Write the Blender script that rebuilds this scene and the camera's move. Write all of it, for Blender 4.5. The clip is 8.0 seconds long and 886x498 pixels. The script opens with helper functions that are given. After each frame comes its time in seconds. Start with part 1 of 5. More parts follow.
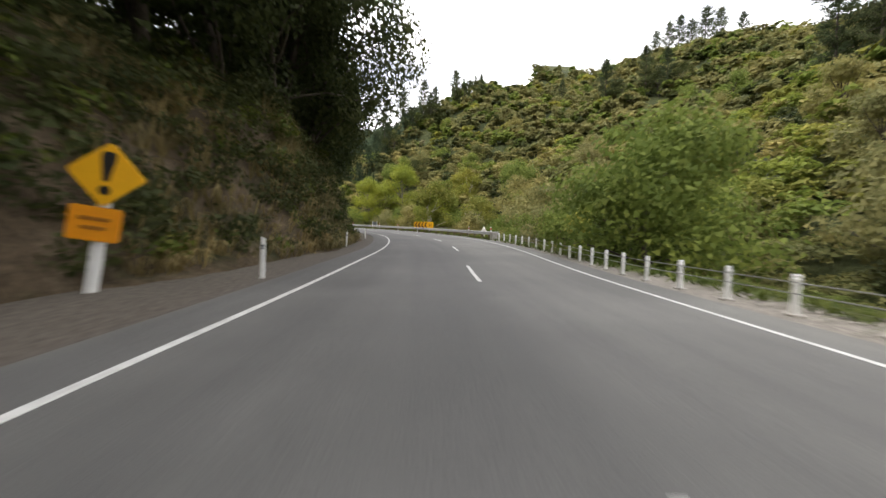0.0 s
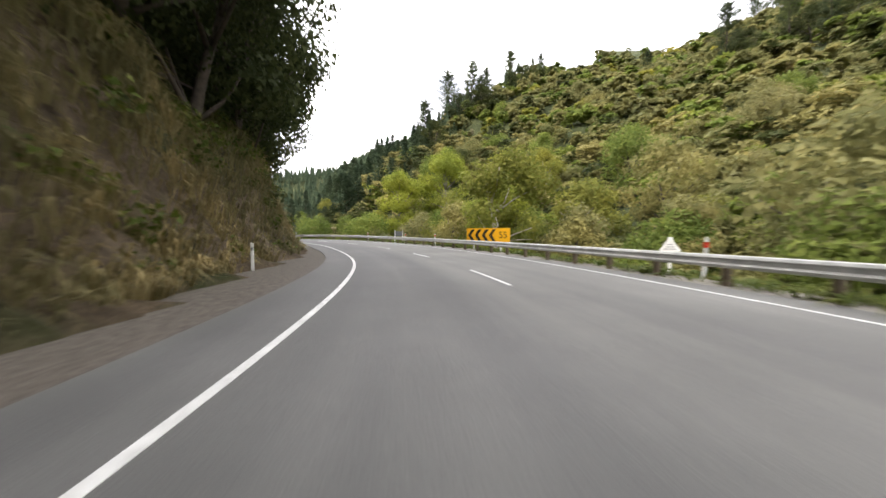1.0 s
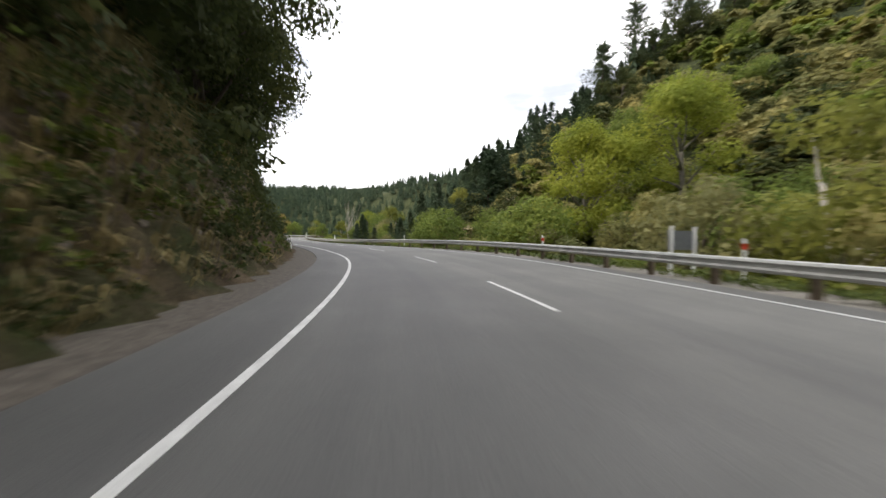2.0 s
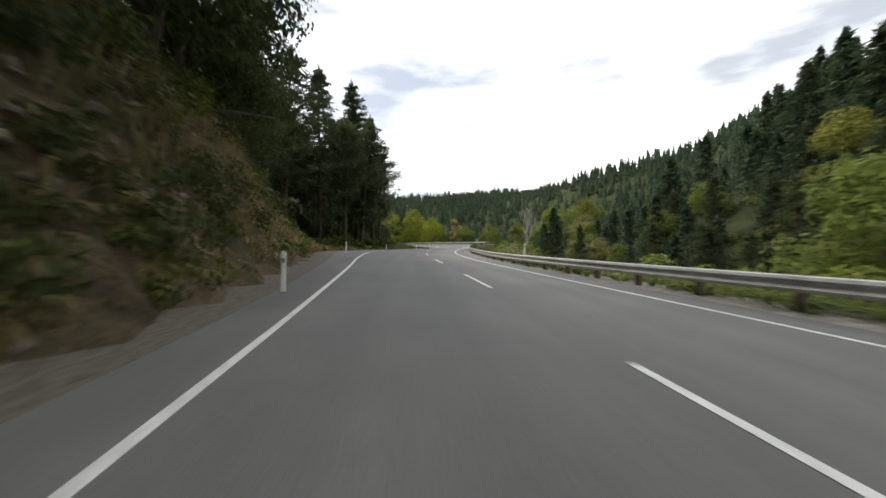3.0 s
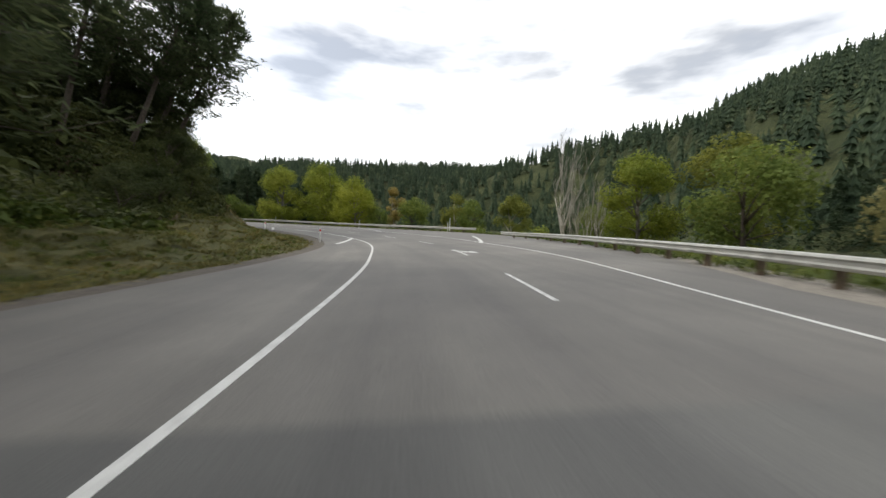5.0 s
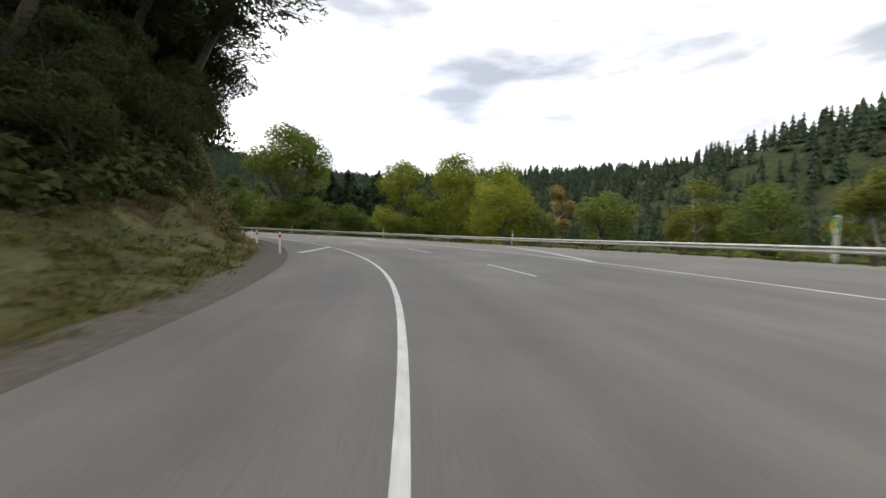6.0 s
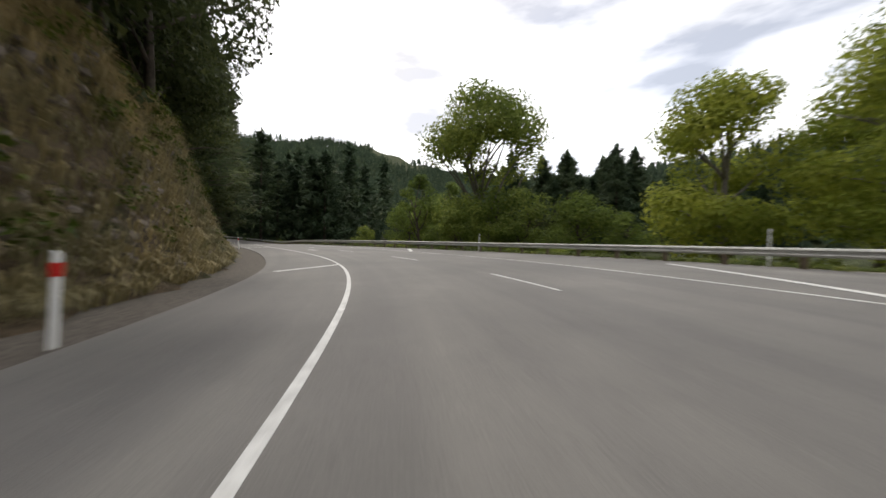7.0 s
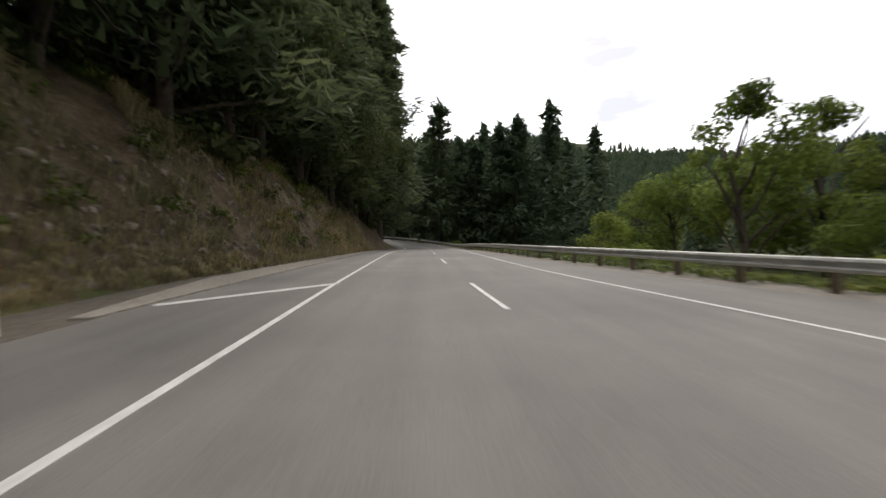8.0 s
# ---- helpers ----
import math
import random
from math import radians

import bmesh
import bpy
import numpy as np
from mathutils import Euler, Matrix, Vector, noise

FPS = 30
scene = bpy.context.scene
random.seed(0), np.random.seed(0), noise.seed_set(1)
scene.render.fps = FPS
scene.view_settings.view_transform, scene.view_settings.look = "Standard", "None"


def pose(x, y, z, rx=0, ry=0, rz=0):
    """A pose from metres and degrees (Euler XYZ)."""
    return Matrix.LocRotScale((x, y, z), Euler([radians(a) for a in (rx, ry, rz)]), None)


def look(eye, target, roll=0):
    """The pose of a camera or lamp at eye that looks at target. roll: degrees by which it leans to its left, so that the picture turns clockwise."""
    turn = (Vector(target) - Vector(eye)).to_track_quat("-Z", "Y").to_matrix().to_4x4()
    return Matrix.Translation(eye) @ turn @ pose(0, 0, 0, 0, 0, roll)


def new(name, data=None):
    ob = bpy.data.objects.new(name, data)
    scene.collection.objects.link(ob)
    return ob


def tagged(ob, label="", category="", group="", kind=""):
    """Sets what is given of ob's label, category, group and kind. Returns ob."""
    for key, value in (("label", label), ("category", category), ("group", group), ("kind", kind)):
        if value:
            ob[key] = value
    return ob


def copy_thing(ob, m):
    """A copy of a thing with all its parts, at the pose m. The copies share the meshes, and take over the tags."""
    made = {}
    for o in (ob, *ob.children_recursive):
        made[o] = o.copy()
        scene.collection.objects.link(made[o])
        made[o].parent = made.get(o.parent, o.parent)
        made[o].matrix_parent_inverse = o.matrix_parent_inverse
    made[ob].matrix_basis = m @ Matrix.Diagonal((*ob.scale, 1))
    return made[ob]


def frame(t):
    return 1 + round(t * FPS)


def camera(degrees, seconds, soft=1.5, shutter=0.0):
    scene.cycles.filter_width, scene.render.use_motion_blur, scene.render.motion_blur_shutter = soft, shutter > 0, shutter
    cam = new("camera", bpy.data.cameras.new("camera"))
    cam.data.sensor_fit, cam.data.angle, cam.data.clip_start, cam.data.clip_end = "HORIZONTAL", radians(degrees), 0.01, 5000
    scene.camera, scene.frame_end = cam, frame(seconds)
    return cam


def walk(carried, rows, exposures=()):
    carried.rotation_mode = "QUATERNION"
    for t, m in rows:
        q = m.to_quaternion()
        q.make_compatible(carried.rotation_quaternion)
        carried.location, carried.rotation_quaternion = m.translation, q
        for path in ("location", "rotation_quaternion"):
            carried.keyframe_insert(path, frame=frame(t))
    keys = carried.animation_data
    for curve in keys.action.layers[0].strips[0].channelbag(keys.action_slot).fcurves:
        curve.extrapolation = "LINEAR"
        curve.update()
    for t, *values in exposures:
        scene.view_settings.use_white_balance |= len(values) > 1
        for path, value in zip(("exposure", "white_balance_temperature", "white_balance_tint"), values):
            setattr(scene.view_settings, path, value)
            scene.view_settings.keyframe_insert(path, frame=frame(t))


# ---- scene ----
# Road through a forested valley, seen along one drive.

# ---- camera and its walk ----
cam = camera(102.0, 8.0, shutter=0.15)
WALK = [
    (0.0, 33.54, -22.72, 0.22, -3.52, -3.40, 1.15),
    (0.2, 33.62, -16.71, 0.21, -3.96, -2.82, 0.20),
    (0.4, 33.63, -10.63, 0.22, -3.70, -2.28, -0.11),
    (0.6, 33.55, -4.50, 0.25, -3.05, -1.92, 0.08),
    (0.8, 33.22, 1.66, 0.29, -0.16, -1.78, 0.35),
    (1.0, 32.46, 7.79, 0.35, 3.88, -1.79, 0.44),
    (1.2, 31.31, 13.86, 0.42, 7.64, -1.63, 0.26),
    (1.4, 29.78, 19.92, 0.49, 11.65, -1.64, 0.15),
    (1.6, 27.78, 25.93, 0.57, 16.05, -1.68, 0.20),
    (1.8, 25.28, 31.84, 0.64, 20.85, -1.66, 0.41),
    (2.0, 22.22, 37.59, 0.73, 26.05, -1.54, 0.77),
    (2.2, 18.58, 43.11, 0.82, 31.65, -1.29, 1.20),
    (2.4, 14.40, 48.37, 0.91, 37.66, -0.95, 1.46),
    (2.6, 9.60, 53.18, 1.02, 43.88, -0.95, 1.28),
    (2.8, 4.25, 57.49, 1.12, 49.05, -1.01, 0.55),
    (3.0, -1.46, 61.42, 1.23, 52.87, -0.93, -0.50),
    (3.2, -7.36, 65.09, 1.34, 54.39, -0.91, -1.41),
    (3.4, -13.33, 68.65, 1.43, 54.31, -0.74, -2.12),
    (3.6, -19.26, 72.27, 1.52, 53.20, -0.78, -2.31),
    (3.8, -25.03, 76.10, 1.59, 50.93, -1.14, -1.83),
    (4.0, -30.56, 80.27, 1.64, 47.38, -1.90, -0.96),
    (4.2, -35.77, 84.82, 1.66, 43.90, -2.74, 0.01),
    (4.4, -40.94, 89.47, 1.66, 42.35, -3.04, 0.59),
    (4.6, -46.04, 94.23, 1.64, 41.77, -3.13, 1.02),
    (4.8, -51.14, 99.04, 1.60, 41.72, -3.27, 1.54),
    (5.0, -56.28, 103.85, 1.56, 42.28, -3.56, 2.28),
    (5.2, -61.55, 108.59, 1.50, 44.06, -3.97, 3.08),
    (5.4, -67.08, 113.09, 1.44, 48.20, -4.12, 3.44),
    (5.6, -72.95, 117.10, 1.39, 53.92, -3.74, 3.19),
    (5.8, -79.19, 120.42, 1.37, 59.42, -2.82, 2.55),
    (6.0, -85.70, 123.08, 1.38, 65.12, -1.97, 2.02),
    (6.2, -92.39, 125.18, 1.41, 71.27, -1.85, 1.54),
    (6.4, -99.22, 126.51, 1.48, 77.40, -1.61, 0.95),
    (6.6, -106.10, 127.07, 1.56, 83.68, -1.04, 0.41),
    (6.8, -112.94, 126.85, 1.65, 90.28, -0.88, 0.17),
    (7.0, -119.67, 125.86, 1.75, 96.84, -1.12, 0.18),
    (7.2, -126.22, 124.04, 1.85, 103.29, -1.15, 0.29),
    (7.4, -132.59, 121.62, 1.95, 109.29, -0.97, 0.25),
    (7.6, -138.68, 118.44, 2.05, 115.64, -1.23, -0.05),
    (7.8, -144.52, 114.74, 2.15, 121.06, -1.37, -0.25),
    (8.0, -150.05, 110.56, 2.25, 125.87, -1.22, -0.27),
]

def eye_row(t, x, y, z, yaw, pitch, roll):
    a, b = radians(yaw), radians(pitch)
    ahead = Vector((-math.sin(a) * math.cos(b), math.cos(a) * math.cos(b), math.sin(b)))
    return t, look((x, y, z), Vector((x, y, z)) + ahead, roll)


walk(cam, [eye_row(*r) for r in WALK], [(0.0, 0.65, 6550, 13), (0.5, 1.1, 6550, 14), (1.2, 1.0, 6550, 14), (2.4, 0.15, 6450, 11), (4.0, -0.05, 6450, 9), (5.4, -0.2, 6450, 10), (8.0, -0.1, 6550, 13)])

# ---- sky, sun ----
SUN_AZ, SUN_EL = -122.0, 48.0     # degrees clockwise from +y, above the horizon

world = bpy.data.worlds.new("sky")
scene.world = world
world.use_nodes = True
wn, wl = world.node_tree.nodes, world.node_tree.links
wn.clear()
w_out = wn.new("ShaderNodeOutputWorld")
w_sky = wn.new("ShaderNodeTexSky")
w_sky.sky_type = "NISHITA"
w_sky.sun_disc = False
w_sky.sun_elevation, w_sky.sun_rotation = radians(SUN_EL), radians(SUN_AZ)
w_sky.air_density, w_sky.dust_density = 1.0, 2.0
w_bg = wn.new("ShaderNodeBackground")
w_bg.inputs[1].default_value = 0.15
w_cloud = wn.new("ShaderNodeBackground")
w_cloud.inputs[0].default_value = (1.0, 1.0, 1.0, 1)
w_co = wn.new("ShaderNodeTexCoord")
w_map = wn.new("ShaderNodeMapping")
w_map.inputs["Scale"].default_value = (1.0, 1.0, 3.6)
w_noise = wn.new("ShaderNodeTexNoise")
w_noise.inputs["Scale"].default_value = 1.7
w_noise.inputs["Detail"].default_value = 5.0
w_noise.inputs["Roughness"].default_value = 0.55
w_ramp = wn.new("ShaderNodeValToRGB")
w_ramp.color_ramp.elements[0].position, w_ramp.color_ramp.elements[0].color = 0.35, (0.5, 0.5, 0.5, 1)
w_ramp.color_ramp.elements[1].position, w_ramp.color_ramp.elements[1].color = 0.6, (1, 1, 1, 1)
w_mix = wn.new("ShaderNodeMixShader")
wl.new(w_co.outputs["Generated"], w_map.inputs[0])
wl.new(w_map.outputs[0], w_noise.inputs["Vector"])
w_noise2 = wn.new("ShaderNodeTexNoise")
w_noise2.inputs["Scale"].default_value = 3.4
w_noise2.inputs["Detail"].default_value = 6.0
w_thick = wn.new("ShaderNodeMapRange")
w_thick.inputs[1].default_value, w_thick.inputs[2].default_value = 0.34, 0.6
w_thick.inputs[3].default_value, w_thick.inputs[4].default_value = 1.0, 2.3
wl.new(w_map.outputs[0], w_noise2.inputs["Vector"])
wl.new(w_noise2.outputs["Fac"], w_thick.inputs[0])
wl.new(w_thick.outputs[0], w_cloud.inputs[1])
wl.new(w_noise.outputs["Fac"], w_ramp.inputs[0])
wl.new(w_sky.outputs[0], w_bg.inputs[0])
wl.new(w_ramp.outputs[0], w_mix.inputs[0])
wl.new(w_bg.outputs[0], w_mix.inputs[1])
wl.new(w_cloud.outputs[0], w_mix.inputs[2])
wl.new(w_mix.outputs[0], w_out.inputs[0])

sun = new("sun", bpy.data.lights.new("sun", "SUN"))
sun.data.energy, sun.data.angle, sun.data.color = 1.7, radians(8.0), (1.0, 0.93, 0.82)
sa, se = radians(SUN_AZ), radians(SUN_EL)
sun_way = Vector((math.sin(sa) * math.cos(se), math.cos(sa) * math.cos(se), math.sin(se)))
sun.matrix_world = look(sun_way * 100, (0, 0, 0))


# ---- materials ----
class Nodes:
    """A material with a principled surface and short ways to chain nodes."""

    def __init__(self, name, rough=0.8, metal=0.0, spec=0.5):
        self.m = bpy.data.materials.new(name)
        self.m.use_nodes = True
        self.t = self.m.node_tree
        self.p = self.t.nodes["Principled BSDF"]
        self.p.inputs["Roughness"].default_value = rough
        self.p.inputs["Metallic"].default_value = metal
        self.p.inputs["Specular IOR Level"].default_value = spec
        self.co = self.t.nodes.new("ShaderNodeTexCoord")
        self.geo = self.t.nodes.new("ShaderNodeNewGeometry")
        self.info = self.t.nodes.new("ShaderNodeObjectInfo")

    def link(self, a, b):
        self.t.links.new(a, b)

    def noise(self, scale, detail=4.0, rough=0.6, space="Object"):
        n = self.t.nodes.new("ShaderNodeTexNoise")
        n.inputs["Scale"].default_value = scale
        n.inputs["Detail"].default_value = detail
        n.inputs["Roughness"].default_value = rough
        self.link(self.co.outputs[space], n.inputs["Vector"])
        return n.outputs["Fac"]

    def ramp(self, value, stops):
        n = self.t.nodes.new("ShaderNodeValToRGB")
        while len(n.color_ramp.elements) < len(stops):
            n.color_ramp.elements.new(0.5)
        for e, (at, c) in zip(n.color_ramp.elements, stops):
            e.position, e.color = at, (*c, 1) if len(c) == 3 else c
        self.link(value, n.inputs[0])
        return n.outputs[0]

    def mix(self, fac, a, b, mode="MIX"):
        n = self.t.nodes.new("ShaderNodeMix")
        n.data_type, n.blend_type = "RGBA", mode
        for socket, v in ((n.inputs[0], fac), (n.inputs[6], a), (n.inputs[7], b)):
            if isinstance(v, (int, float)):
                socket.default_value = v
            elif isinstance(v, tuple):
                socket.default_value = (*v, 1)
            else:
                self.link(v, socket)
        return n.outputs[2]

    def colour(self, c):
        if isinstance(c, tuple):
            self.p.inputs["Base Color"].default_value = (*c, 1)
        else:
            self.link(c, self.p.inputs["Base Color"])
        return self

    def bump(self, value, strength=0.3, dist=0.02):
        n = self.t.nodes.new("ShaderNodeBump")
        n.inputs["Strength"].default_value = strength
        n.inputs["Distance"].default_value = dist
        self.link(value, n.inputs["Height"])
        self.link(n.outputs[0], self.p.inputs["Normal"])
        return self

    def rough(self, value, lo, hi):
        n = self.t.nodes.new("ShaderNodeMapRange")
        n.inputs[3].default_value, n.inputs[4].default_value = lo, hi
        self.link(value, n.inputs[0])
        self.link(n.outputs[0], self.p.inputs["Roughness"])
        return self


def leaf_material(name, a, b, c, sheer=0.35):
    """Foliage: three tones by leaf clump, a drift by tree, and light coming through the blades."""
    k = Nodes(name, 0.7, spec=0.15)
    a, c = (tuple(0.6 * p + 0.4 * q for p, q in zip(e, b)) for e in (a, c))
    tone = k.ramp(k.geo.outputs["Random Per Island"], [(0.0, a), (0.55, b), (1.0, c)])
    clump = k.ramp(k.noise(0.55, 3.0), [(0.32, (0.7, 0.74, 0.72)), (0.66, (1.25, 1.2, 1.1))])
    drift = k.ramp(k.info.outputs["Random"], [(0.0, (0.75, 0.8, 0.7)), (0.5, (1.0, 1.0, 1.0)), (1.0, (1.12, 1.08, 0.9))])
    wide = k.ramp(k.noise(0.09, 3.0), [(0.35, (0.72, 0.78, 0.75)), (0.65, (1.2, 1.12, 1.0))])
    col = k.mix(1.0, k.mix(1.0, k.mix(1.0, tone, drift, "MULTIPLY"), wide, "MULTIPLY"), clump, "MULTIPLY")
    k.colour(col)
    tr = k.t.nodes.new("ShaderNodeBsdfTranslucent")
    k.link(col, tr.inputs[0])
    mx = k.t.nodes.new("ShaderNodeMixShader")
    mx.inputs[0].default_value = sheer
    k.link(k.p.outputs[0], mx.inputs[1])
    k.link(tr.outputs[0], mx.inputs[2])
    k.link(mx.outputs[0], k.t.nodes["Material Output"].inputs[0])
    return k.m


def make_ground():
    k = Nodes("ground", 0.95, spec=0.2)
    soil = k.ramp(k.noise(1.7, 6.0), [(0.25, (0.035, 0.026, 0.017)), (0.5, (0.10, 0.075, 0.045)), (0.75, (0.19, 0.15, 0.10))])
    grass = k.ramp(k.noise(0.5, 6.0), [(0.3, (0.045, 0.052, 0.018)), (0.5, (0.088, 0.088, 0.036)), (0.72, (0.145, 0.13, 0.06))])
    sep = k.t.nodes.new("ShaderNodeSeparateXYZ")
    k.link(k.geo.outputs["Normal"], sep.inputs[0])
    steep = k.ramp(sep.outputs[2], [(0.55, (1, 1, 1)), (0.85, (0, 0, 0))])
    col = k.mix(steep, grass, soil)
    fine = k.ramp(k.noise(11.0, 4.0), [(0.3, (0.6, 0.6, 0.6)), (0.7, (1.25, 1.25, 1.25))])
    k.colour(k.mix(1.0, col, fine, "MULTIPLY"))
    k.bump(k.noise(4.0, 8.0), 0.7, 0.12)
    return k.m


def make_forest_floor():
    """Leaf litter, roots and broken soil under trees and on the cut banks."""
    k = Nodes("forest_floor", 0.95, spec=0.15)
    litter = k.ramp(k.noise(0.9, 7.0, 0.7), [(0.28, (0.034, 0.026, 0.016)), (0.5, (0.095, 0.071, 0.044)), (0.72, (0.18, 0.14, 0.093))])
    moss = k.mix(k.ramp(k.noise(0.35, 5.0), [(0.5, (0, 0, 0)), (0.66, (1, 1, 1))]), litter, (0.035, 0.042, 0.013))
    fine = k.ramp(k.noise(13.0, 5.0, 0.7), [(0.3, (0.5, 0.5, 0.5)), (0.7, (1.35, 1.35, 1.35))])
    k.colour(k.mix(1.0, moss, fine, "MULTIPLY"))
    k.bump(k.noise(3.0, 9.0, 0.7), 0.9, 0.22)
    return k.m


def make_undergrowth():
    """Low dark green growth between the trees of the far woods."""
    k = Nodes("undergrowth", 0.9, spec=0.15)
    leaf = k.ramp(k.noise(0.6, 7.0, 0.7), [(0.3, (0.024, 0.031, 0.014)), (0.52, (0.05, 0.06, 0.027)), (0.74, (0.085, 0.095, 0.044))])
    wide = k.ramp(k.noise(0.05, 4.0), [(0.35, (0.75, 0.8, 0.75)), (0.65, (1.2, 1.15, 1.0))])
    k.colour(k.mix(1.0, leaf, wide, "MULTIPLY"))
    k.bump(k.noise(1.5, 8.0, 0.7), 1.0, 0.5)
    return k.m


def make_asphalt(name, tone, lanes=False, warm=1.0):
    k = Nodes(name, 0.75, spec=0.45)
    grain = k.noise(55.0, 3.0, 0.7)
    patch = k.noise(0.22, 5.0)
    base = k.ramp(patch, [(at, (v * tone * warm, v * tone * 0.985, v * tone * 0.92 / warm)) for at, v in ((0.3, 0.06), (0.52, 0.085), (0.7, 0.112))])
    grit = k.ramp(grain, [(0.3, (0.7, 0.7, 0.7)), (0.7, (1.3, 1.3, 1.3))])
    uv = k.t.nodes.new("ShaderNodeMapping")
    uv.inputs["Scale"].default_value = (1.1, 0.035, 1.0)
    k.link(k.co.outputs["UV"], uv.inputs[0])
    streak = k.t.nodes.new("ShaderNodeTexNoise")
    streak.inputs["Scale"].default_value, streak.inputs["Detail"].default_value = 1.0, 4.0
    k.link(uv.outputs[0], streak.inputs["Vector"])
    base = k.mix(1.0, base, k.ramp(streak.outputs["Fac"], [(0.36, (0.87, 0.87, 0.88)), (0.64, (1.11, 1.11, 1.1))]), "MULTIPLY")
    if lanes:
        # the driven lane was sealed anew, and is darker than the other one
        sep = k.t.nodes.new("ShaderNodeSeparateXYZ")
        k.link(k.co.outputs["UV"], sep.inputs[0])
        side = k.t.nodes.new("ShaderNodeMapRange")
        side.inputs[1].default_value, side.inputs[2].default_value = 1.2, 2.4
        side.inputs[3].default_value, side.inputs[4].default_value = 0.0, 1.0
        k.link(sep.outputs[0], side.inputs[0])
        base = k.mix(1.0, base, k.ramp(side.outputs[0], [(0.0, (0.86, 0.86, 0.87)), (1.0, (1.2, 1.2, 1.17))]), "MULTIPLY")
    k.colour(k.mix(1.0, base, grit, "MULTIPLY"))
    k.bump(grain, 0.5, 0.006)
    k.rough(patch, 0.62, 0.9)
    return k.m


def make_paint(name, c, wear=0.35, rough=0.6):
    k = Nodes(name, rough)
    k.colour(k.mix(k.ramp(k.noise(6.0, 7.0, 0.75), [(0.35, (wear, wear, wear)), (0.6, (0, 0, 0))]), c, (0.16, 0.155, 0.145)))
    return k.m


def make_plain(name, c, rough=0.5, metal=0.0, vary=0.15, scale=8.0, bump=0.0):
    k = Nodes(name, rough, metal)
    lo, hi = tuple(v * (1 - vary) for v in c), tuple(min(1, v * (1 + vary)) for v in c)
    n = k.noise(scale, 5.0)
    k.colour(k.ramp(n, [(0.3, lo), (0.7, hi)]))
    if bump:
        k.bump(n, bump, 0.02)
    return k.m


M_GROUND = make_ground()
M_FLOOR = make_forest_floor()
M_UNDER = make_undergrowth()
M_ROAD = make_asphalt("chip_seal", 1.22, True)
M_ROAD_PALE = make_asphalt("pale_chip_seal", 1.5, warm=1.035)
M_LINE = make_paint("road_paint", (0.62, 0.62, 0.59), 0.5)
M_DIRT = make_plain("shoulder_dirt", (0.085, 0.072, 0.056), 0.95, 0, 0.5, 9.0, 0.8)
M_GRAVEL = make_plain("gravel", (0.21, 0.19, 0.16), 0.95, 0, 0.5, 14.0, 0.8)
M_STEEL = make_plain("galvanised_steel", (0.43, 0.43, 0.40), 0.55, 0.4, 0.22, 3.0)
M_WHITE = make_paint("white_paint", (0.78, 0.78, 0.75), 0.18, 0.5)
M_TIMBER = make_plain("weathered_timber", (0.12, 0.09, 0.06), 0.85, 0, 0.35, 9.0, 0.3)
M_BARK = make_plain("bark", (0.07, 0.055, 0.042), 0.9, 0, 0.45, 6.0, 0.6)
M_PALE_BARK = make_plain("pale_bark", (0.36, 0.33, 0.28), 0.85, 0, 0.3, 5.0, 0.4)
M_GREYBARK = make_plain("grey_bark", (0.15, 0.135, 0.11), 0.9, 0, 0.35, 5.0, 0.5)
M_YELLOW = make_plain("sign_yellow", (0.74, 0.38, 0.010), 0.35, 0, 0.05)
M_ORANGE = make_plain("sign_orange", (0.72, 0.27, 0.010), 0.35, 0, 0.05)
M_BLACK = make_plain("sign_black", (0.012, 0.012, 0.012), 0.4, 0, 0.1)
M_FADED = make_plain("faded_lettering", (0.30, 0.11, 0.008), 0.5, 0, 0.2)
M_RED = make_plain("red_reflector", (0.55, 0.03, 0.025), 0.25, 0, 0.1)
M_GREEN = make_plain("sign_green", (0.02, 0.22, 0.06), 0.35, 0, 0.1)
M_GREYBACK = make_plain("sign_back", (0.16, 0.17, 0.18), 0.5, 0.4, 0.2)
M_CONCRETE = make_plain("concrete", (0.40, 0.38, 0.34), 0.9, 0, 0.25, 5.0, 0.3)
M_ROCK = make_plain("broken_rock", (0.135, 0.112, 0.088), 0.95, 0, 0.6, 3.5, 0.9)
M_WIRE = make_plain("wire", (0.35, 0.35, 0.34), 0.45, 0.8, 0.1)
M_PINE = leaf_material("pine_needles", (0.055, 0.072, 0.044), (0.095, 0.12, 0.072), (0.14, 0.165, 0.1), 0.5)
# far conifers: valley haze put into the leaf colour, lighter and bluer
M_FARPINE = leaf_material("far_conifers", (0.044, 0.07, 0.048), (0.072, 0.105, 0.07), (0.11, 0.145, 0.095), 0.35)
M_DARKLEAF = leaf_material("dark_native_leaf", (0.036, 0.046, 0.02), (0.062, 0.078, 0.032), (0.105, 0.118, 0.05), 0.45)
M_OLIVE = leaf_material("olive_scrub_leaf", (0.15, 0.15, 0.07), (0.25, 0.24, 0.115), (0.345, 0.325, 0.165), 0.48)
M_DRYSCRUB = leaf_material("dry_pale_scrub", (0.22, 0.20, 0.15), (0.36, 0.33, 0.26), (0.48, 0.45, 0.38), 0.2)
M_GREENLEAF = leaf_material("green_leaf", (0.095, 0.135, 0.032), (0.17, 0.22, 0.058), (0.27, 0.315, 0.095), 0.5)
M_YELLOWLEAF = leaf_material("autumn_leaf", (0.15, 0.165, 0.036), (0.24, 0.25, 0.064), (0.33, 0.33, 0.105), 0.5)
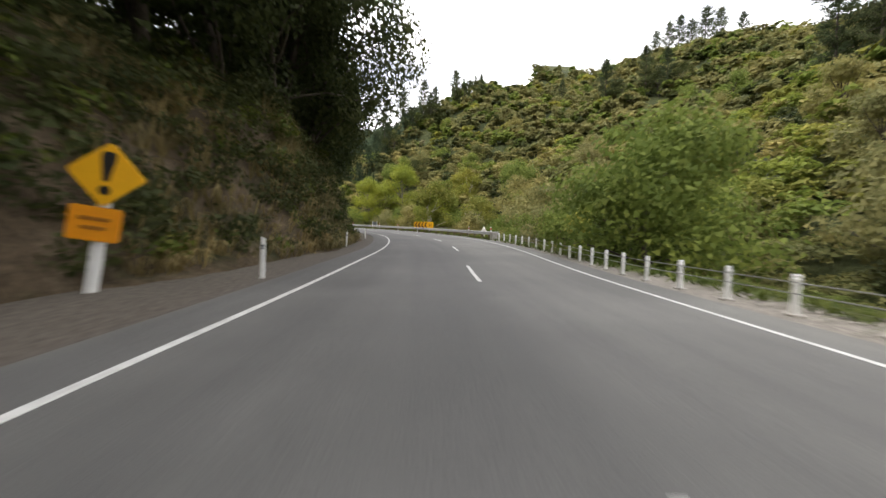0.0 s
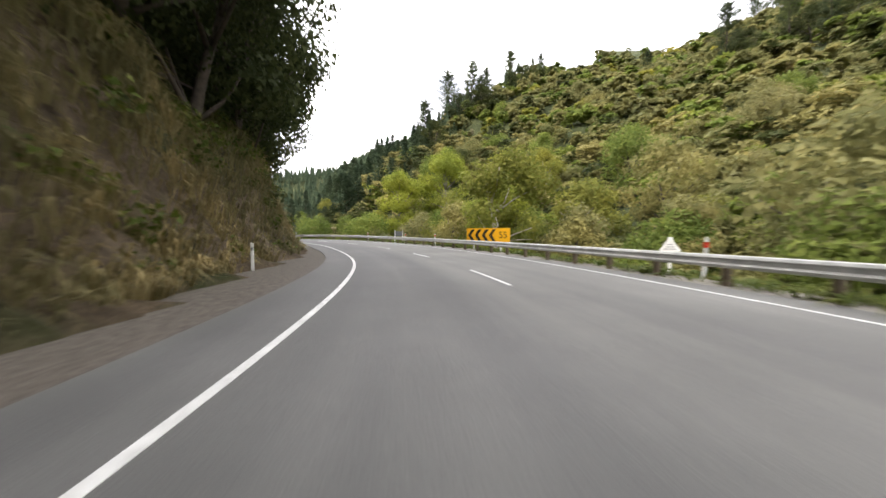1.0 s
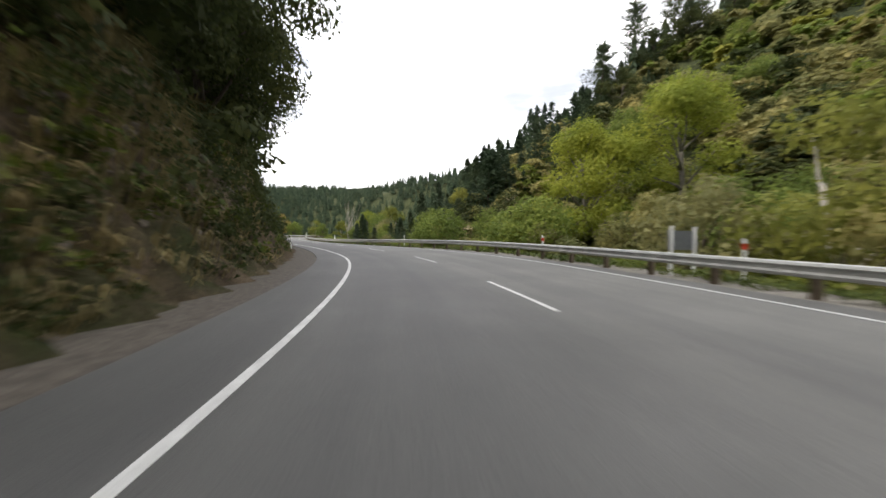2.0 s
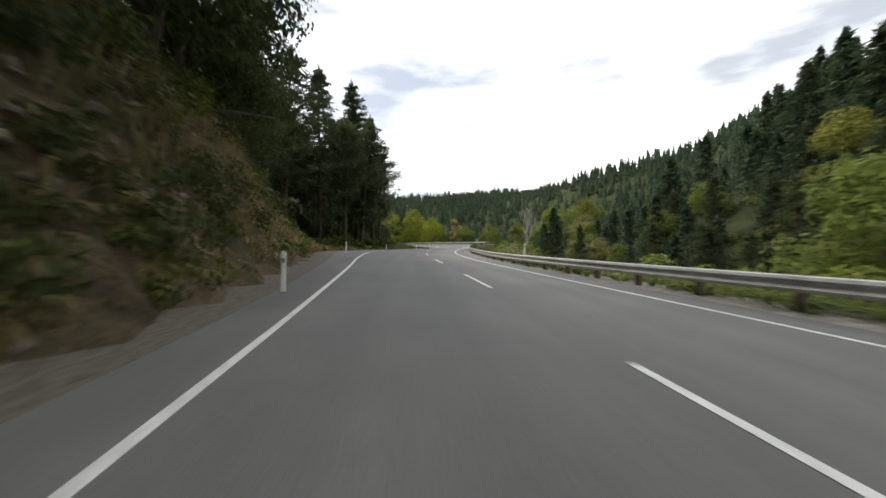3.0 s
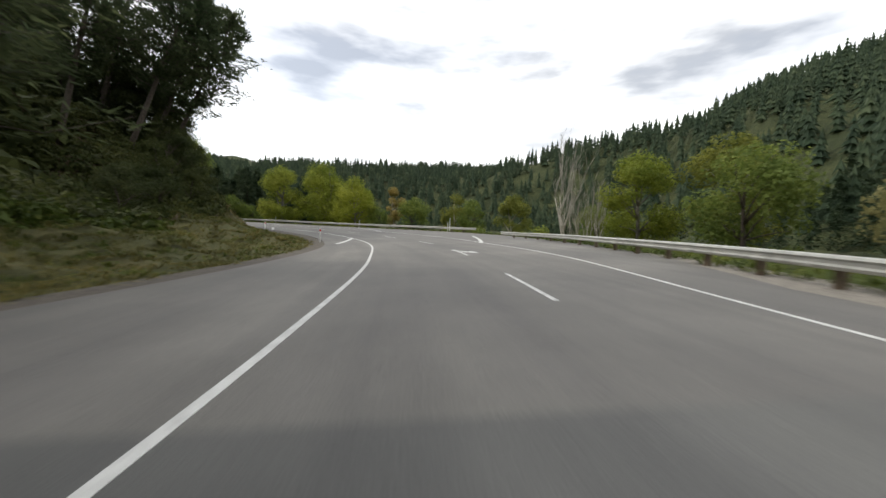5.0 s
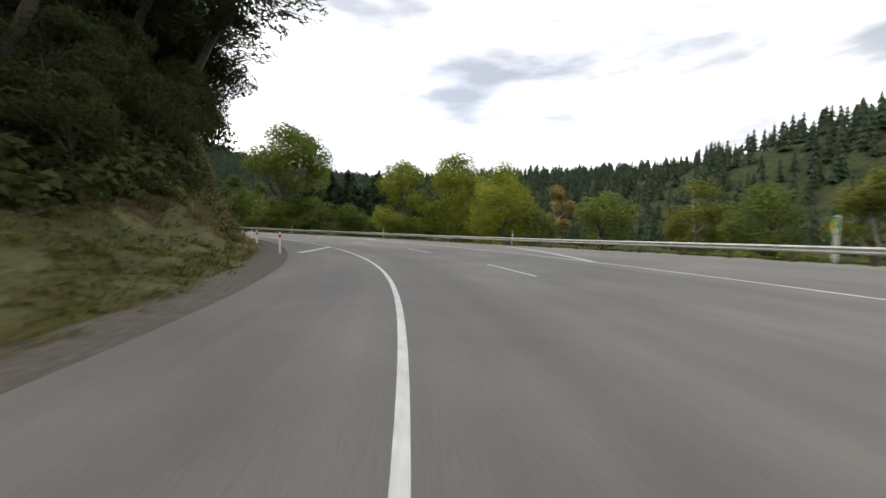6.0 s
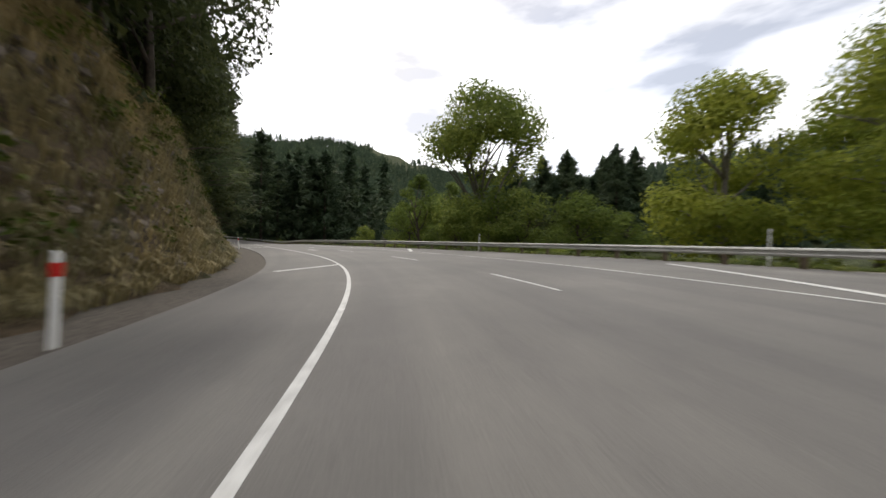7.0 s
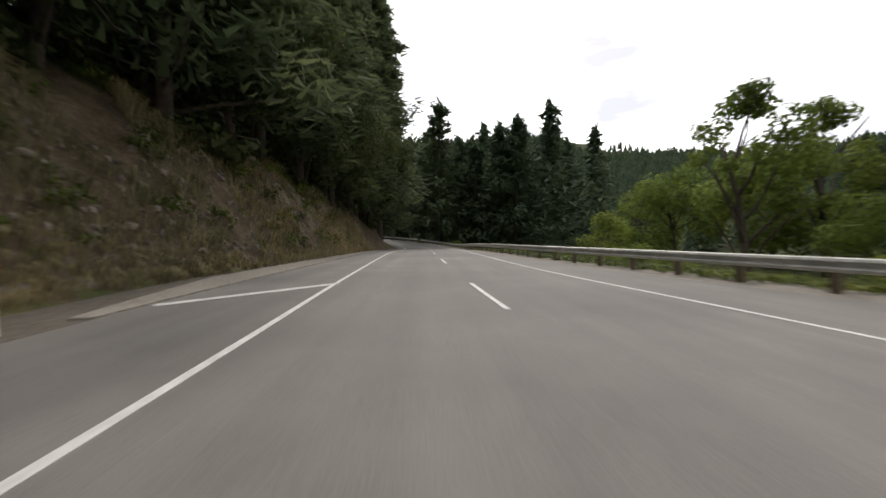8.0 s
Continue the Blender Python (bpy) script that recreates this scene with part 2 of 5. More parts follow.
M_ORANGELEAF = leaf_material("rust_leaf", (0.2, 0.16, 0.06), (0.3, 0.245, 0.1), (0.38, 0.32, 0.15), 0.4)
M_DRYGRASS = leaf_material("dry_grass", (0.14, 0.116, 0.064), (0.23, 0.196, 0.112), (0.33, 0.29, 0.175), 0.35)
M_LIMELEAF = leaf_material("poplar_leaf", (0.16, 0.20, 0.03), (0.28, 0.32, 0.055), (0.40, 0.42, 0.11), 0.55)
M_GOLDGRASS = leaf_material("golden_grass", (0.17, 0.142, 0.085), (0.275, 0.238, 0.148), (0.38, 0.335, 0.22), 0.35)
M_TURF = leaf_material("mound_turf", (0.085, 0.088, 0.028), (0.14, 0.132, 0.05), (0.205, 0.18, 0.078), 0.4)
M_FERN = leaf_material("fern_green", (0.03, 0.05, 0.012), (0.07, 0.10, 0.02), (0.14, 0.15, 0.04), 0.3)

# ---- the road's line ----
ROAD= [
    (33.5, -22.7, -1.00), (33.6, -12.7, -1.01), (33.5, -2.7, -0.96), (32.5, 7.2, -0.87), (30.6, 17.0, -0.76),
    (27.5, 26.5, -0.65), (23.3, 35.6, -0.52), (17.9, 44.0, -0.39), (11.4, 51.6, -0.24), (3.7, 57.9, -0.08),
    (-4.7, 63.4, 0.07), (-13.2, 68.6, 0.21), (-21.7, 73.9, 0.33), (-29.8, 79.7, 0.42), (-37.4, 86.3, 0.44),
    (-44.8, 93.0, 0.42), (-52.0, 99.9, 0.38), (-59.4, 106.7, 0.30), (-67.1, 113.1, 0.22), (-75.4, 118.5, 0.16),
    (-84.5, 122.6, 0.15), (-94.1, 125.6, 0.21), (-104.0, 127.0, 0.31), (-114.0, 126.7, 0.45), (-123.8, 124.8, 0.59),
    (-133.1, 121.4, 0.74), (-141.8, 116.4, 0.88), (-150.0, 110.6, 1.03),
]
BEHIND = [(32.6, -62.7, -1.0), (33.0, -42.7, -1.0)]
AHEAD = [(-157.8, 104.3, 1.14), (-165.6, 98.0, 1.22), (-173.4, 91.7, 1.28), (-181.2, 85.4, 1.25), (-189.0, 79.1, 1.1), (-196.6, 72.6, 1.1), (-203.0, 64.8, 1.5),
         (-207.6, 55.0, 2.2), (-209.5, 43.0, 3.0), (-208.5, 28.0, 4.0), (-205.0, 8.0, 5.2), (-200.0, -15.0, 6.5)]


def spline(points, step=0.5):
    """Evenly spaced samples of a Catmull-Rom curve."""
    p = np.array(points, float)
    p = np.vstack([2 * p[0] - p[1], p, 2 * p[-1] - p[-2]])
    out = []
    u = np.linspace(0, 1, 24, endpoint=False)[:, None]
    for a, b, c, d in zip(p[:-3], p[1:-2], p[2:-1], p[3:]):
        out.append(0.5 * (2 * b + (c - a) * u + (2 * a - 5 * b + 4 * c - d) * u**2 + (3 * b - a - 3 * c + d) * u**3))
    out = np.vstack([*out, p[-2:-1]])
    run = np.r_[0, np.cumsum(np.linalg.norm(np.diff(out[:, :2], axis=0), axis=1))]
    at = np.arange(0, run[-1], step)
    return np.stack([np.interp(at, run, out[:, k]) for k in range(3)], 1), at


LINE, LS = spline(BEHIND + ROAD + AHEAD)
LS = LS - LS[np.argmin(np.hypot(LINE[:, 0] - ROAD[0][0], LINE[:, 1] - ROAD[0][1]))]
GX, GY = np.gradient(LINE[:, 0], LS), np.gradient(LINE[:, 1], LS)
RIGHT = np.stack([GY, -GX], 1) / np.hypot(GX, GY)[:, None]


def table(*pairs):
    """A smooth function of the run along the road from pairs of run and value."""
    a = np.array(pairs, float)
    fine = np.arange(a[0, 0] - 10, a[-1, 0] + 10, 0.5)
    v = np.interp(fine, a[:, 0], a[:, 1])
    v = np.convolve(np.pad(v, 8, "edge"), np.ones(17) / 17, "valid")
    return lambda s: np.interp(s, fine, v)


# across the road: metres right of the driven line
LEFT_LINE = table((0, -2.55), (8, -2.3), (21, -2.0), (29, -1.65), (36, -1.35), (46, -1.1), (58, -1.5), (70, -1.2), (81, -1.0), (92, -1.25), (98, -1.6), (105, -2.0), (110, -2.25),
                  (116, -2.8), (123, -3.4), (128, -3.9), (133, -4.5), (140, -4.4), (146, -4.0), (150, -3.3), (160, -1.8), (172, -1.3), (184, -1.0), (189, -0.5), (196, -0.05), (206, 0.05),
                  (214, 0.0), (220, -0.3), (227, -0.5), (235, -0.8), (245, -0.85), (252, -1.0), (259, -1.2), (268, -2.0), (279, -2.35), (297, -2.9), (340, -2.9))
CENTRE_LINE = table((0, 1.2), (10, 1.35), (22, 2.15), (30, 2.55), (40, 2.65), (60, 2.6), (85, 2.4), (105, 2.1), (116, 1.75), (123, 1.4), (128, 1.0), (134, 0.7), (145, 0.6), (160, 1.9), (175, 2.7),
                    (190, 3.8), (200, 4.1), (221, 4.1), (243, 3.8), (256, 2.8), (268, 1.7), (280, 1.2), (300, 0.8), (340, 0.8))
RIGHT_LINE = table((0, 4.5), (6, 4.6), (12, 5.0), (20, 5.7), (26, 6.1), (37, 6.4), (46, 6.6), (62, 6.8), (78, 7.0), (88, 6.4), (96, 5.7), (104, 5.2), (114, 4.5), (122, 3.9), (131, 3.6), (144, 3.8),
                   (158, 4.1), (170, 5.2), (181, 7.2), (190, 7.5), (197, 8.7), (208, 9.0), (221, 8.9), (236, 8.5), (249, 7.8), (257, 6.9), (266, 5.9), (275, 5.1), (283, 4.2), (300, 4.0), (340, 4.0))
SEAL_LEFT = table((0, -3.4), (30, -2.9), (47, -2.3), (60, -2.8), (90, -2.2), (105, -2.9), (118, -4.4), (133, -8.0), (148, -11.0), (160, -8.0), (175, -5.5), (190, -3.4), (200, -2.9), (222, -3.5), (250, -3.8),
                  (277, -5.2), (300, -5.0), (330, -4.0))
RAIL_A = table((29, 7.5), (45, 7.6), (60, 7.7), (78, 8.1), (92, 7.6), (104, 6.6), (114, 5.8), (122, 5.3), (131, 5.0), (144, 5.2), (158, 6.0), (168, 7.4), (180, 10.5), (190, 13.2), (194, 14.4), (199, 15.0))
RAIL_B = table((208, 18.7), (218, 17.8), (229, 16.5), (246, 14.0), (258, 11.8), (266, 10.2), (276, 8.4), (290, 6.6), (310, 5.6), (340, 5.4))
VERGE_RIGHT = table((-10, 7.3), (0, 7.3), (28, 7.7), (45, 8.6), (60, 9.0), (78, 9.2), (92, 8.4), (104, 7.4), (114, 6.6), (122, 6.1), (131, 5.8), (144, 6.0), (158, 7.0), (168, 8.4), (180, 11.6), (190, 14.3),
                    (200, 18.0), (208, 19.6), (218, 18.8), (229, 17.5), (246, 15.0), (258, 12.8), (266, 11.2), (276, 9.4), (290, 7.6), (310, 6.6))
FALL = table((0, -0.6), (14, -0.9), (28, 0.8), (40, 0.3), (60, 0.5), (85, 0.9), (96, -0.4), (105, -1.4), (113, -2.0), (121, -2.1), (131, -1.0), (140, 0.0), (150, 0.8), (170, 2.4), (190, 2.6), (200, 2.2), (215, 1.8), (230, 1.1), (250, 0.6), (275, 0.3), (300, 0.0))

TOE = table((-40, 2.6), (8, 2.4), (14, 1.2), (30, 1.2), (45, 2.4), (55, 1.0), (80, 1.6), (100, 1.0), (120, 1.6), (150, 1.0), (200, 0.9), (225, 1.6), (245, 1.4), (272, 1.6), (281, 2.4), (292, 1.2), (300, 1.0))
# the bank on the inner side: height, width and the slope above it
BANK_H = table((-40, 5.5), (100, 6), (112, 5.5), (122, 5), (130, 3.4), (137, 1.6), (150, 0.8), (170, 1.1), (190, 1.2), (205, 1.2), (214, 1.4), (220, 2.4), (228, 5), (240, 7), (270, 7), (285, 6), (310, 5), (340, 4))
BANK_W = table((-40, 3), (110, 3), (125, 5), (150, 10), (190, 10), (210, 8), (222, 4.5), (240, 3.5), (300, 4))
BANK_T = table((-40, 0.6), (112, 0.6), (128, 0.3), (150, 0.14), (190, 0.12), (210, 0.14), (222, 0.3), (234, 0.55), (300, 0.6), (340, 0.75))
# the valley side: gully depth, where the far slope starts, and its slope
GULLY = table((-40, 4), (90, 4), (150, 3), (200, 1.2), (300, 2))
SLOPE_AT = table((-40, 12), (60, 12), (110, 14), (150, 20), (175, 36), (200, 62), (235, 100), (285, 90), (330, 70), (345, 45), (360, 30))
SLOPE_T = table((-40, 0.52), (30, 0.53), (62, 0.59), (90, 0.70), (110, 0.74), (128, 0.71), (150, 0.66), (175, 0.60), (205, 0.64), (214, 0.62), (222, 0.43), (232, 0.29), (250, 0.25), (280, 0.21), (322, 0.17), (332, 0.18), (340, 0.2), (348, 0.22), (358, 0.26), (370, 0.33), (385, 0.43))


def on_road(x, y):
    """Nearest run along the road, and metres to its right, for arrays of places."""
    x, y = np.atleast_1d(x).astype(float), np.atleast_1d(y).astype(float)
    s, d = np.empty_like(x), np.empty_like(x)
    line = LINE[::2, :2]
    for a in range(0, len(x), 4000):
        b = slice(a, a + 4000)
        k = np.argmin((x[b, None] - line[:, 0]) ** 2 + (y[b, None] - line[:, 1]) ** 2, 1) * 2
        dx, dy = x[b] - LINE[k, 0], y[b] - LINE[k, 1]
        side = dx * RIGHT[k, 0] + dy * RIGHT[k, 1]
        along = dx * -RIGHT[k, 1] + dy * RIGHT[k, 0]
        s[b], d[b] = LS[k] + np.clip(along, -1, 1), np.where(np.abs(along) > 1.5, np.sign(side) * np.hypot(dx, dy), side)
    return s, d


def place(s, d):
    """World x, y for a run and an offset."""
    s, d = np.broadcast_arrays(np.asarray(s, float), np.asarray(d, float))
    r = np.stack([np.interp(s, LS, RIGHT[:, k]) for k in (0, 1)], -1)
    return np.interp(s, LS, LINE[:, 0]) + d * r[..., 0], np.interp(s, LS, LINE[:, 1]) + d * r[..., 1]


def seal_z(s, d):
    return np.interp(s, LS, LINE[:, 2]) + np.clip(d, -12, 20) * np.tan(np.radians(FALL(s)))


def waves(x, y, size, seed):
    """Soft noise between about -1 and 1 from a few turned sine waves."""
    r = np.random.RandomState(seed)
    v = 0
    for k in range(7):
        a, f, ph = r.uniform(0, 6.28), 6.28 / size * r.uniform(0.6, 1.8), r.uniform(0, 6.28)
        v = v + np.sin((x * np.cos(a) + y * np.sin(a)) * f + ph + 1.3 * np.sin((x * np.sin(a) - y * np.cos(a)) * f * 0.7 + ph))
    return v / 4.0


def ground_z(x, y):
    x, y = np.asarray(x, float), np.asarray(y, float)
    s, d = on_road(x.ravel(), y.ravel())
    s, d = s.reshape(x.shape), d.reshape(x.shape)
    z = seal_z(s, d)
    e = np.maximum(SEAL_LEFT(s) - TOE(s) - d, 0)
    u = np.clip(e / BANK_W(s), 0, 1)
    left = BANK_H(s) * (u * u * (3 - 2 * u)) * (1 + 0.18 * waves(x, y, 9, 3)) + 60 * (1 - np.exp(-np.maximum(e - BANK_W(s), 0) * BANK_T(s) / 60))
    left = left + np.clip(e / 3, 0, 1) * (0.35 * waves(x, y, 3.2, 1) + 0.8 * waves(x, y, 14, 2) * np.clip(e / 12, 0, 1))
    f = np.maximum(d - VERGE_RIGHT(s), 0)
    u = np.clip(f / 9, 0, 1)
    up = np.maximum(f - SLOPE_AT(s), 0)
    right = -GULLY(s) * (u * u * (3 - 2 * u)) + 310 * (1 - np.exp(-up * SLOPE_T(s) / 310)) * (1 + 0.10 * waves(x, y, 160, 5))
    right = right + np.clip(f / 4, 0, 1) * (0.25 * waves(x, y, 4, 4) + 1.6 * waves(x, y, 30, 6) * np.clip(f / 40, 0, 1))
    hills = 19 * np.exp(-((x + 300) ** 2 + (y - 270) ** 2) / (2 * 95 * 95)) + 33 * np.exp(-((x + 138) ** 2 + (y - 305) ** 2) / (2 * 42 * 42))
    return z - 0.10 + left + right + hills * np.clip((f - 120) / 80, 0, 1)


# ---- mesh helpers ----
def mesh_of(name, verts, faces, mat, smooth=False):
    me = bpy.data.meshes.new(name)
    me.from_pydata(np.asarray(verts, float).tolist(), [], [list(map(int, f)) for f in faces])
    for m in mat if isinstance(mat, (list, tuple)) else (mat,):
        me.materials.append(m)
    if smooth:
        me.polygons.foreach_set("use_smooth", [True] * len(me.polygons))
    me.update()
    return me


def part(name, me, parent=None, label=""):
    ob = new(name, me)
    if parent is not None:
        ob.parent = parent
    return tagged(ob, label=label)


def ribbon(name, s, d0, d1, lift, mat, thick=0.0, cols=2):
    """A strip that lies along the road between two offsets."""
    s = np.asarray(s, float)
    d0, d1 = np.broadcast_to(d0, s.shape), np.broadcast_to(d1, s.shape)
    rows = []
    for k in range(cols):
        d = d0 + (d1 - d0) * k / (cols - 1)
        x, y = place(s, d)
        rows.append(np.stack([x, y, seal_z(s, d) + lift], 1))
    v = np.stack(rows, 1).reshape(-1, 3)
    n = len(s)
    f = [(i * cols + k, i * cols + k + 1, (i + 1) * cols + k + 1, (i + 1) * cols + k) for i in range(n - 1) for k in range(cols - 1)]
    if thick:
        m = len(v)
        v = np.vstack([v, v - (0, 0, thick)])
        for k, turn in ((0, 1), (cols - 1, 0)):
            for i in range(n - 1):
                a, b = i * cols + k, (i + 1) * cols + k
                f.append((a, b, b + m, a + m) if turn else (b, a, a + m, b + m))
        f.append(tuple(range(cols))[::-1] + tuple(m + k for k in range(cols)))
        e = (n - 1) * cols
        f.append(tuple(e + k for k in range(cols)) + tuple(e + m + k for k in range(cols))[::-1])
    me = mesh_of(name, v, f, mat, smooth=not thick)
    across = np.stack([d0 + (d1 - d0) * k / (cols - 1) for k in range(cols)], 1).ravel()
    uv = np.column_stack([across, np.repeat(s, cols)])
    at = np.empty(len(me.loops), np.int32)
    me.loops.foreach_get("vertex_index", at)
    me.uv_layers.new(name="UVMap").data.foreach_set("uv", uv[at % len(uv)].ravel())
    return me


def box_vf(size, at=(0, 0, 0), turn=None, bevel=0.0):
    """Vertices and faces of a box, with chamfered upright edges if bevel is given."""
    x, y, z = (v / 2 for v in size)
    if bevel:
        b = bevel
        ring = [(x - b, -y), (x, -y + b), (x, y - b), (x - b, y), (-x + b, y), (-x, y - b), (-x, -y + b), (-x + b, -y)]
    else:
        ring = [(x, -y), (x, y), (-x, y), (-x, -y)]
    n = len(ring)
    v = np.array([(a, b, -z) for a, b in ring] + [(a, b, z) for a, b in ring], float)
    f = [tuple(range(n))[::-1], tuple(range(n, 2 * n))] + [(i, (i + 1) % n, n + (i + 1) % n, n + i) for i in range(n)]
    if turn is not None:
        v = v @ np.array(turn.to_3x3()).T
    return v + np.array(at), f


def joined(*pieces):
    v, f, k = [], [], 0
    for a, b in pieces:
        v.append(np.asarray(a, float))
        f += [tuple(i + k for i in q) for q in b]
        k += len(a)
    return np.vstack(v), f


def tube_vf(points, radii, sides=6):
    """A tapered tube along a line of points."""
    p = [Vector(q) for q in points]
    v, f = [], []
    for i, (q, r) in enumerate(zip(p, map(float, radii))):
        way = (p[min(i + 1, len(p) - 1)] - p[max(i - 1, 0)]).normalized()
        a = way.cross(Vector((0.31, 0.2, 0.93)) if abs(way.z) < 0.9 else Vector((1, 0, 0))).normalized()
        b = way.cross(a)
        v += [q + r * (math.cos(k * 6.2832 / sides) * a + math.sin(k * 6.2832 / sides) * b) for k in range(sides)]
    for i in range(len(p) - 1):
        f += [(i * sides + k, i * sides + (k + 1) % sides, (i + 1) * sides + (k + 1) % sides, (i + 1) * sides + k) for k in range(sides)]
    f.append(tuple(range(sides))[::-1])
    f.append(tuple((len(p) - 1) * sides + k for k in range(sides)))
    return np.array([tuple(q) for q in v]), f


def cards_vf(at, size, rng, flat=0.0, long=1.0):
    """Small pointed leaf sprays at places, each turned at random. flat: how far they lie level."""
    n = len(at)
    a = rng.normal(size=(n, 3))
    a[:, 2] *= 1 - flat
    a /= np.linalg.norm(a, axis=1)[:, None] + 1e-9
    b = rng.normal(size=(n, 3))
    b[:, 2] *= 1 - flat
    b -= (a * b).sum(1)[:, None] * a
    b /= np.linalg.norm(b, axis=1)[:, None] + 1e-9
    r = (np.broadcast_to(size, (n,)) * rng.uniform(0.6, 1.35, n))[:, None]
    a, b = a * r * long, b * r * 0.72
    v = np.stack([at - a * 0.7 - b, at + a * 0.95, at - a * 0.7 + b], 1).reshape(-1, 3)
    return v, np.arange(3 * n).reshape(n, 3).tolist()


def sprays_vf(at, way, size, rng, long=1.6, wide=0.7):
    """Needle sprays: leaf cards that lie along a branch's way."""
    n = len(at)
    a = way / (np.linalg.norm(way, axis=1)[:, None] + 1e-9) + rng.normal(size=(n, 3)) * 0.38
    a /= np.linalg.norm(a, axis=1)[:, None]
    b = np.cross(a, (0, 0, 1)) + rng.normal(size=(n, 3)) * 0.45
    b -= (a * b).sum(1)[:, None] * a
    b /= np.linalg.norm(b, axis=1)[:, None] + 1e-9
    r = (size * rng.uniform(0.6, 1.3, n))[:, None]
    a, b = a * r * long, b * r * wide
    v = np.stack([at - a * 0.7 - b * 0.9, at + a, at - a * 0.7 + b * 0.9], 1).reshape(-1, 3)
    return v, np.arange(3 * n).reshape(n, 3).tolist()


# ---- the ground, one sheet out to the horizon ----
def axis(lo, hi, step, far):
    out = [np.arange(lo, hi, step)]
    for sign, end in ((-1, lo), (1, hi)):
        k = np.cumsum(step * 1.16 ** np.arange(1, 46))
        k = k[k < far]
        out.append(end + sign * k)
    return np.sort(np.concatenate(out))


def build_ground():
    gx, gy = axis(-185, 66, 1.15, 3000), axis(-48, 180, 1.15, 3000)
    xx, yy = np.meshgrid(gx, gy)
    zz = ground_z(xx, yy)
    s, d = on_road(xx.ravel(), yy.ravel())
    under = ((d > SEAL_LEFT(s) - 0.6) & (d < VERGE_RIGHT(s))).reshape(zz.shape)
    zz = zz - under * 0.12
    v = np.stack([xx, yy, zz], -1).reshape(-1, 3)
    n, m = len(gx), len(gy)
    i = (np.arange(m - 1)[:, None] * n + np.arange(n - 1)).ravel()
    me = mesh_of("ground", v, np.stack([i, i + 1, i + n + 1, i + n], 1), (M_GROUND, M_FLOOR, M_UNDER), smooth=True)
    # open grass on the mound and along the verges, leaf litter elsewhere
    edge = SEAL_LEFT(s) - TOE(s)
    mound = (d < edge) & (s > 124) & (s < 224) & (d > edge - np.interp(s, [124, 134, 190, 214, 224], [1.0, 8.0, 12.0, 8.0, 2.0]))
    verge = (d >= edge) & (d < VERGE_RIGHT(s) + 2.5)
    valley = (d > 0) & (s > 196) & (d < VERGE_RIGHT(s) + 26)
    wood = ~(mound | verge | valley)
    me.polygons.foreach_set("material_index", (wood.astype(np.int32) + (wood & ((d > VERGE_RIGHT(s) + 12) | (d < -40))))[i])
    tagged(new("ground", me), "dry grass and soil ground with steep cut banks", "ground", kind="structure")


build_ground()
RUN = np.arange(-38, 400, 1.0)


def right_edge(s):
    return np.minimum(VERGE_RIGHT(s) - 0.3, RIGHT_LINE(s) + np.interp(s, [0, 150, 172, 185, 200, 255, 275, 300], [0.9, 0.9, 2.0, 5.5, 9.0, 6.0, 3.0, 1.0]))


for first, last, mat, words in ((-38, 168, M_ROAD, "worn dark grey chip-seal two-lane road"), (168, 399, M_ROAD_PALE, "pale worn chip-seal road with wide sealed shoulders")):
    run = np.arange(first, last + 0.5, 1.0)
    road = new("road", ribbon("road", run, SEAL_LEFT(run), right_edge(run), 0.0, mat, 0.25, cols=9))
    tagged(road, words, "road", kind="structure")
tagged(new("verge", ribbon("verge", RUN, right_edge(RUN) - 0.05, VERGE_RIGHT(RUN) + 0.25, -0.03, M_GRAVEL, 0.3, cols=4)), "narrow gravel verge beside the road", "verge", kind="structure")
tagged(new("shoulder", ribbon("shoulder", RUN, SEAL_LEFT(RUN) - TOE(RUN) - 0.2, SEAL_LEFT(RUN) + 0.05, -0.03, M_DIRT, 0.3, cols=3)), "dirt and gravel shoulder at the foot of the bank", "shoulder", kind="structure")


run = np.arange(276, 326, 1.0)
strip = np.interp(run, [276, 282, 300, 325], [0.3, 1.5, 1.1, 0.3])
tagged(new("gravel_strip", ribbon("gravel_strip", run, SEAL_LEFT(run) - 0.15 - strip, SEAL_LEFT(run) - 0.1, 0.012, M_GRAVEL, 0.05, cols=3)), "pale gravel strip along the foot of the rock bank", "gravel", kind="structure")


def edge_line(name, table_d, a, b, width, label):
    s = np.arange(a, b + 0.01, 0.5)
    ob = new(name, ribbon(name, s, table_d(s) - width / 2, table_d(s) + width / 2, 0.006, M_LINE, 0.005))
    tagged(ob, label, "road marking", kind="structure")


edge_line("edge_line", LEFT_LINE, -38, 340, 0.105, "worn white edge line painted on the road")
edge_line("edge_line", RIGHT_LINE, -38, 340, 0.105, "worn white edge line painted on the road")
for s0 in (-22, -12, -2, 8.3, 18.6, 28.4, 38.6, 48.4, 58, 67.6, 77, 86.5, 96, 105, 114.4, 123.6, 133, 143, 152.5, 162, 171.5, 181, 189.8, 200, 210.5, 221, 232, 243, 253.5, 264.5, 276, 287, 298, 309, 320):
    edge_line("centre_dash", CENTRE_LINE, s0, s0 + 3.5, 0.10, "short white centre line dash on the road")


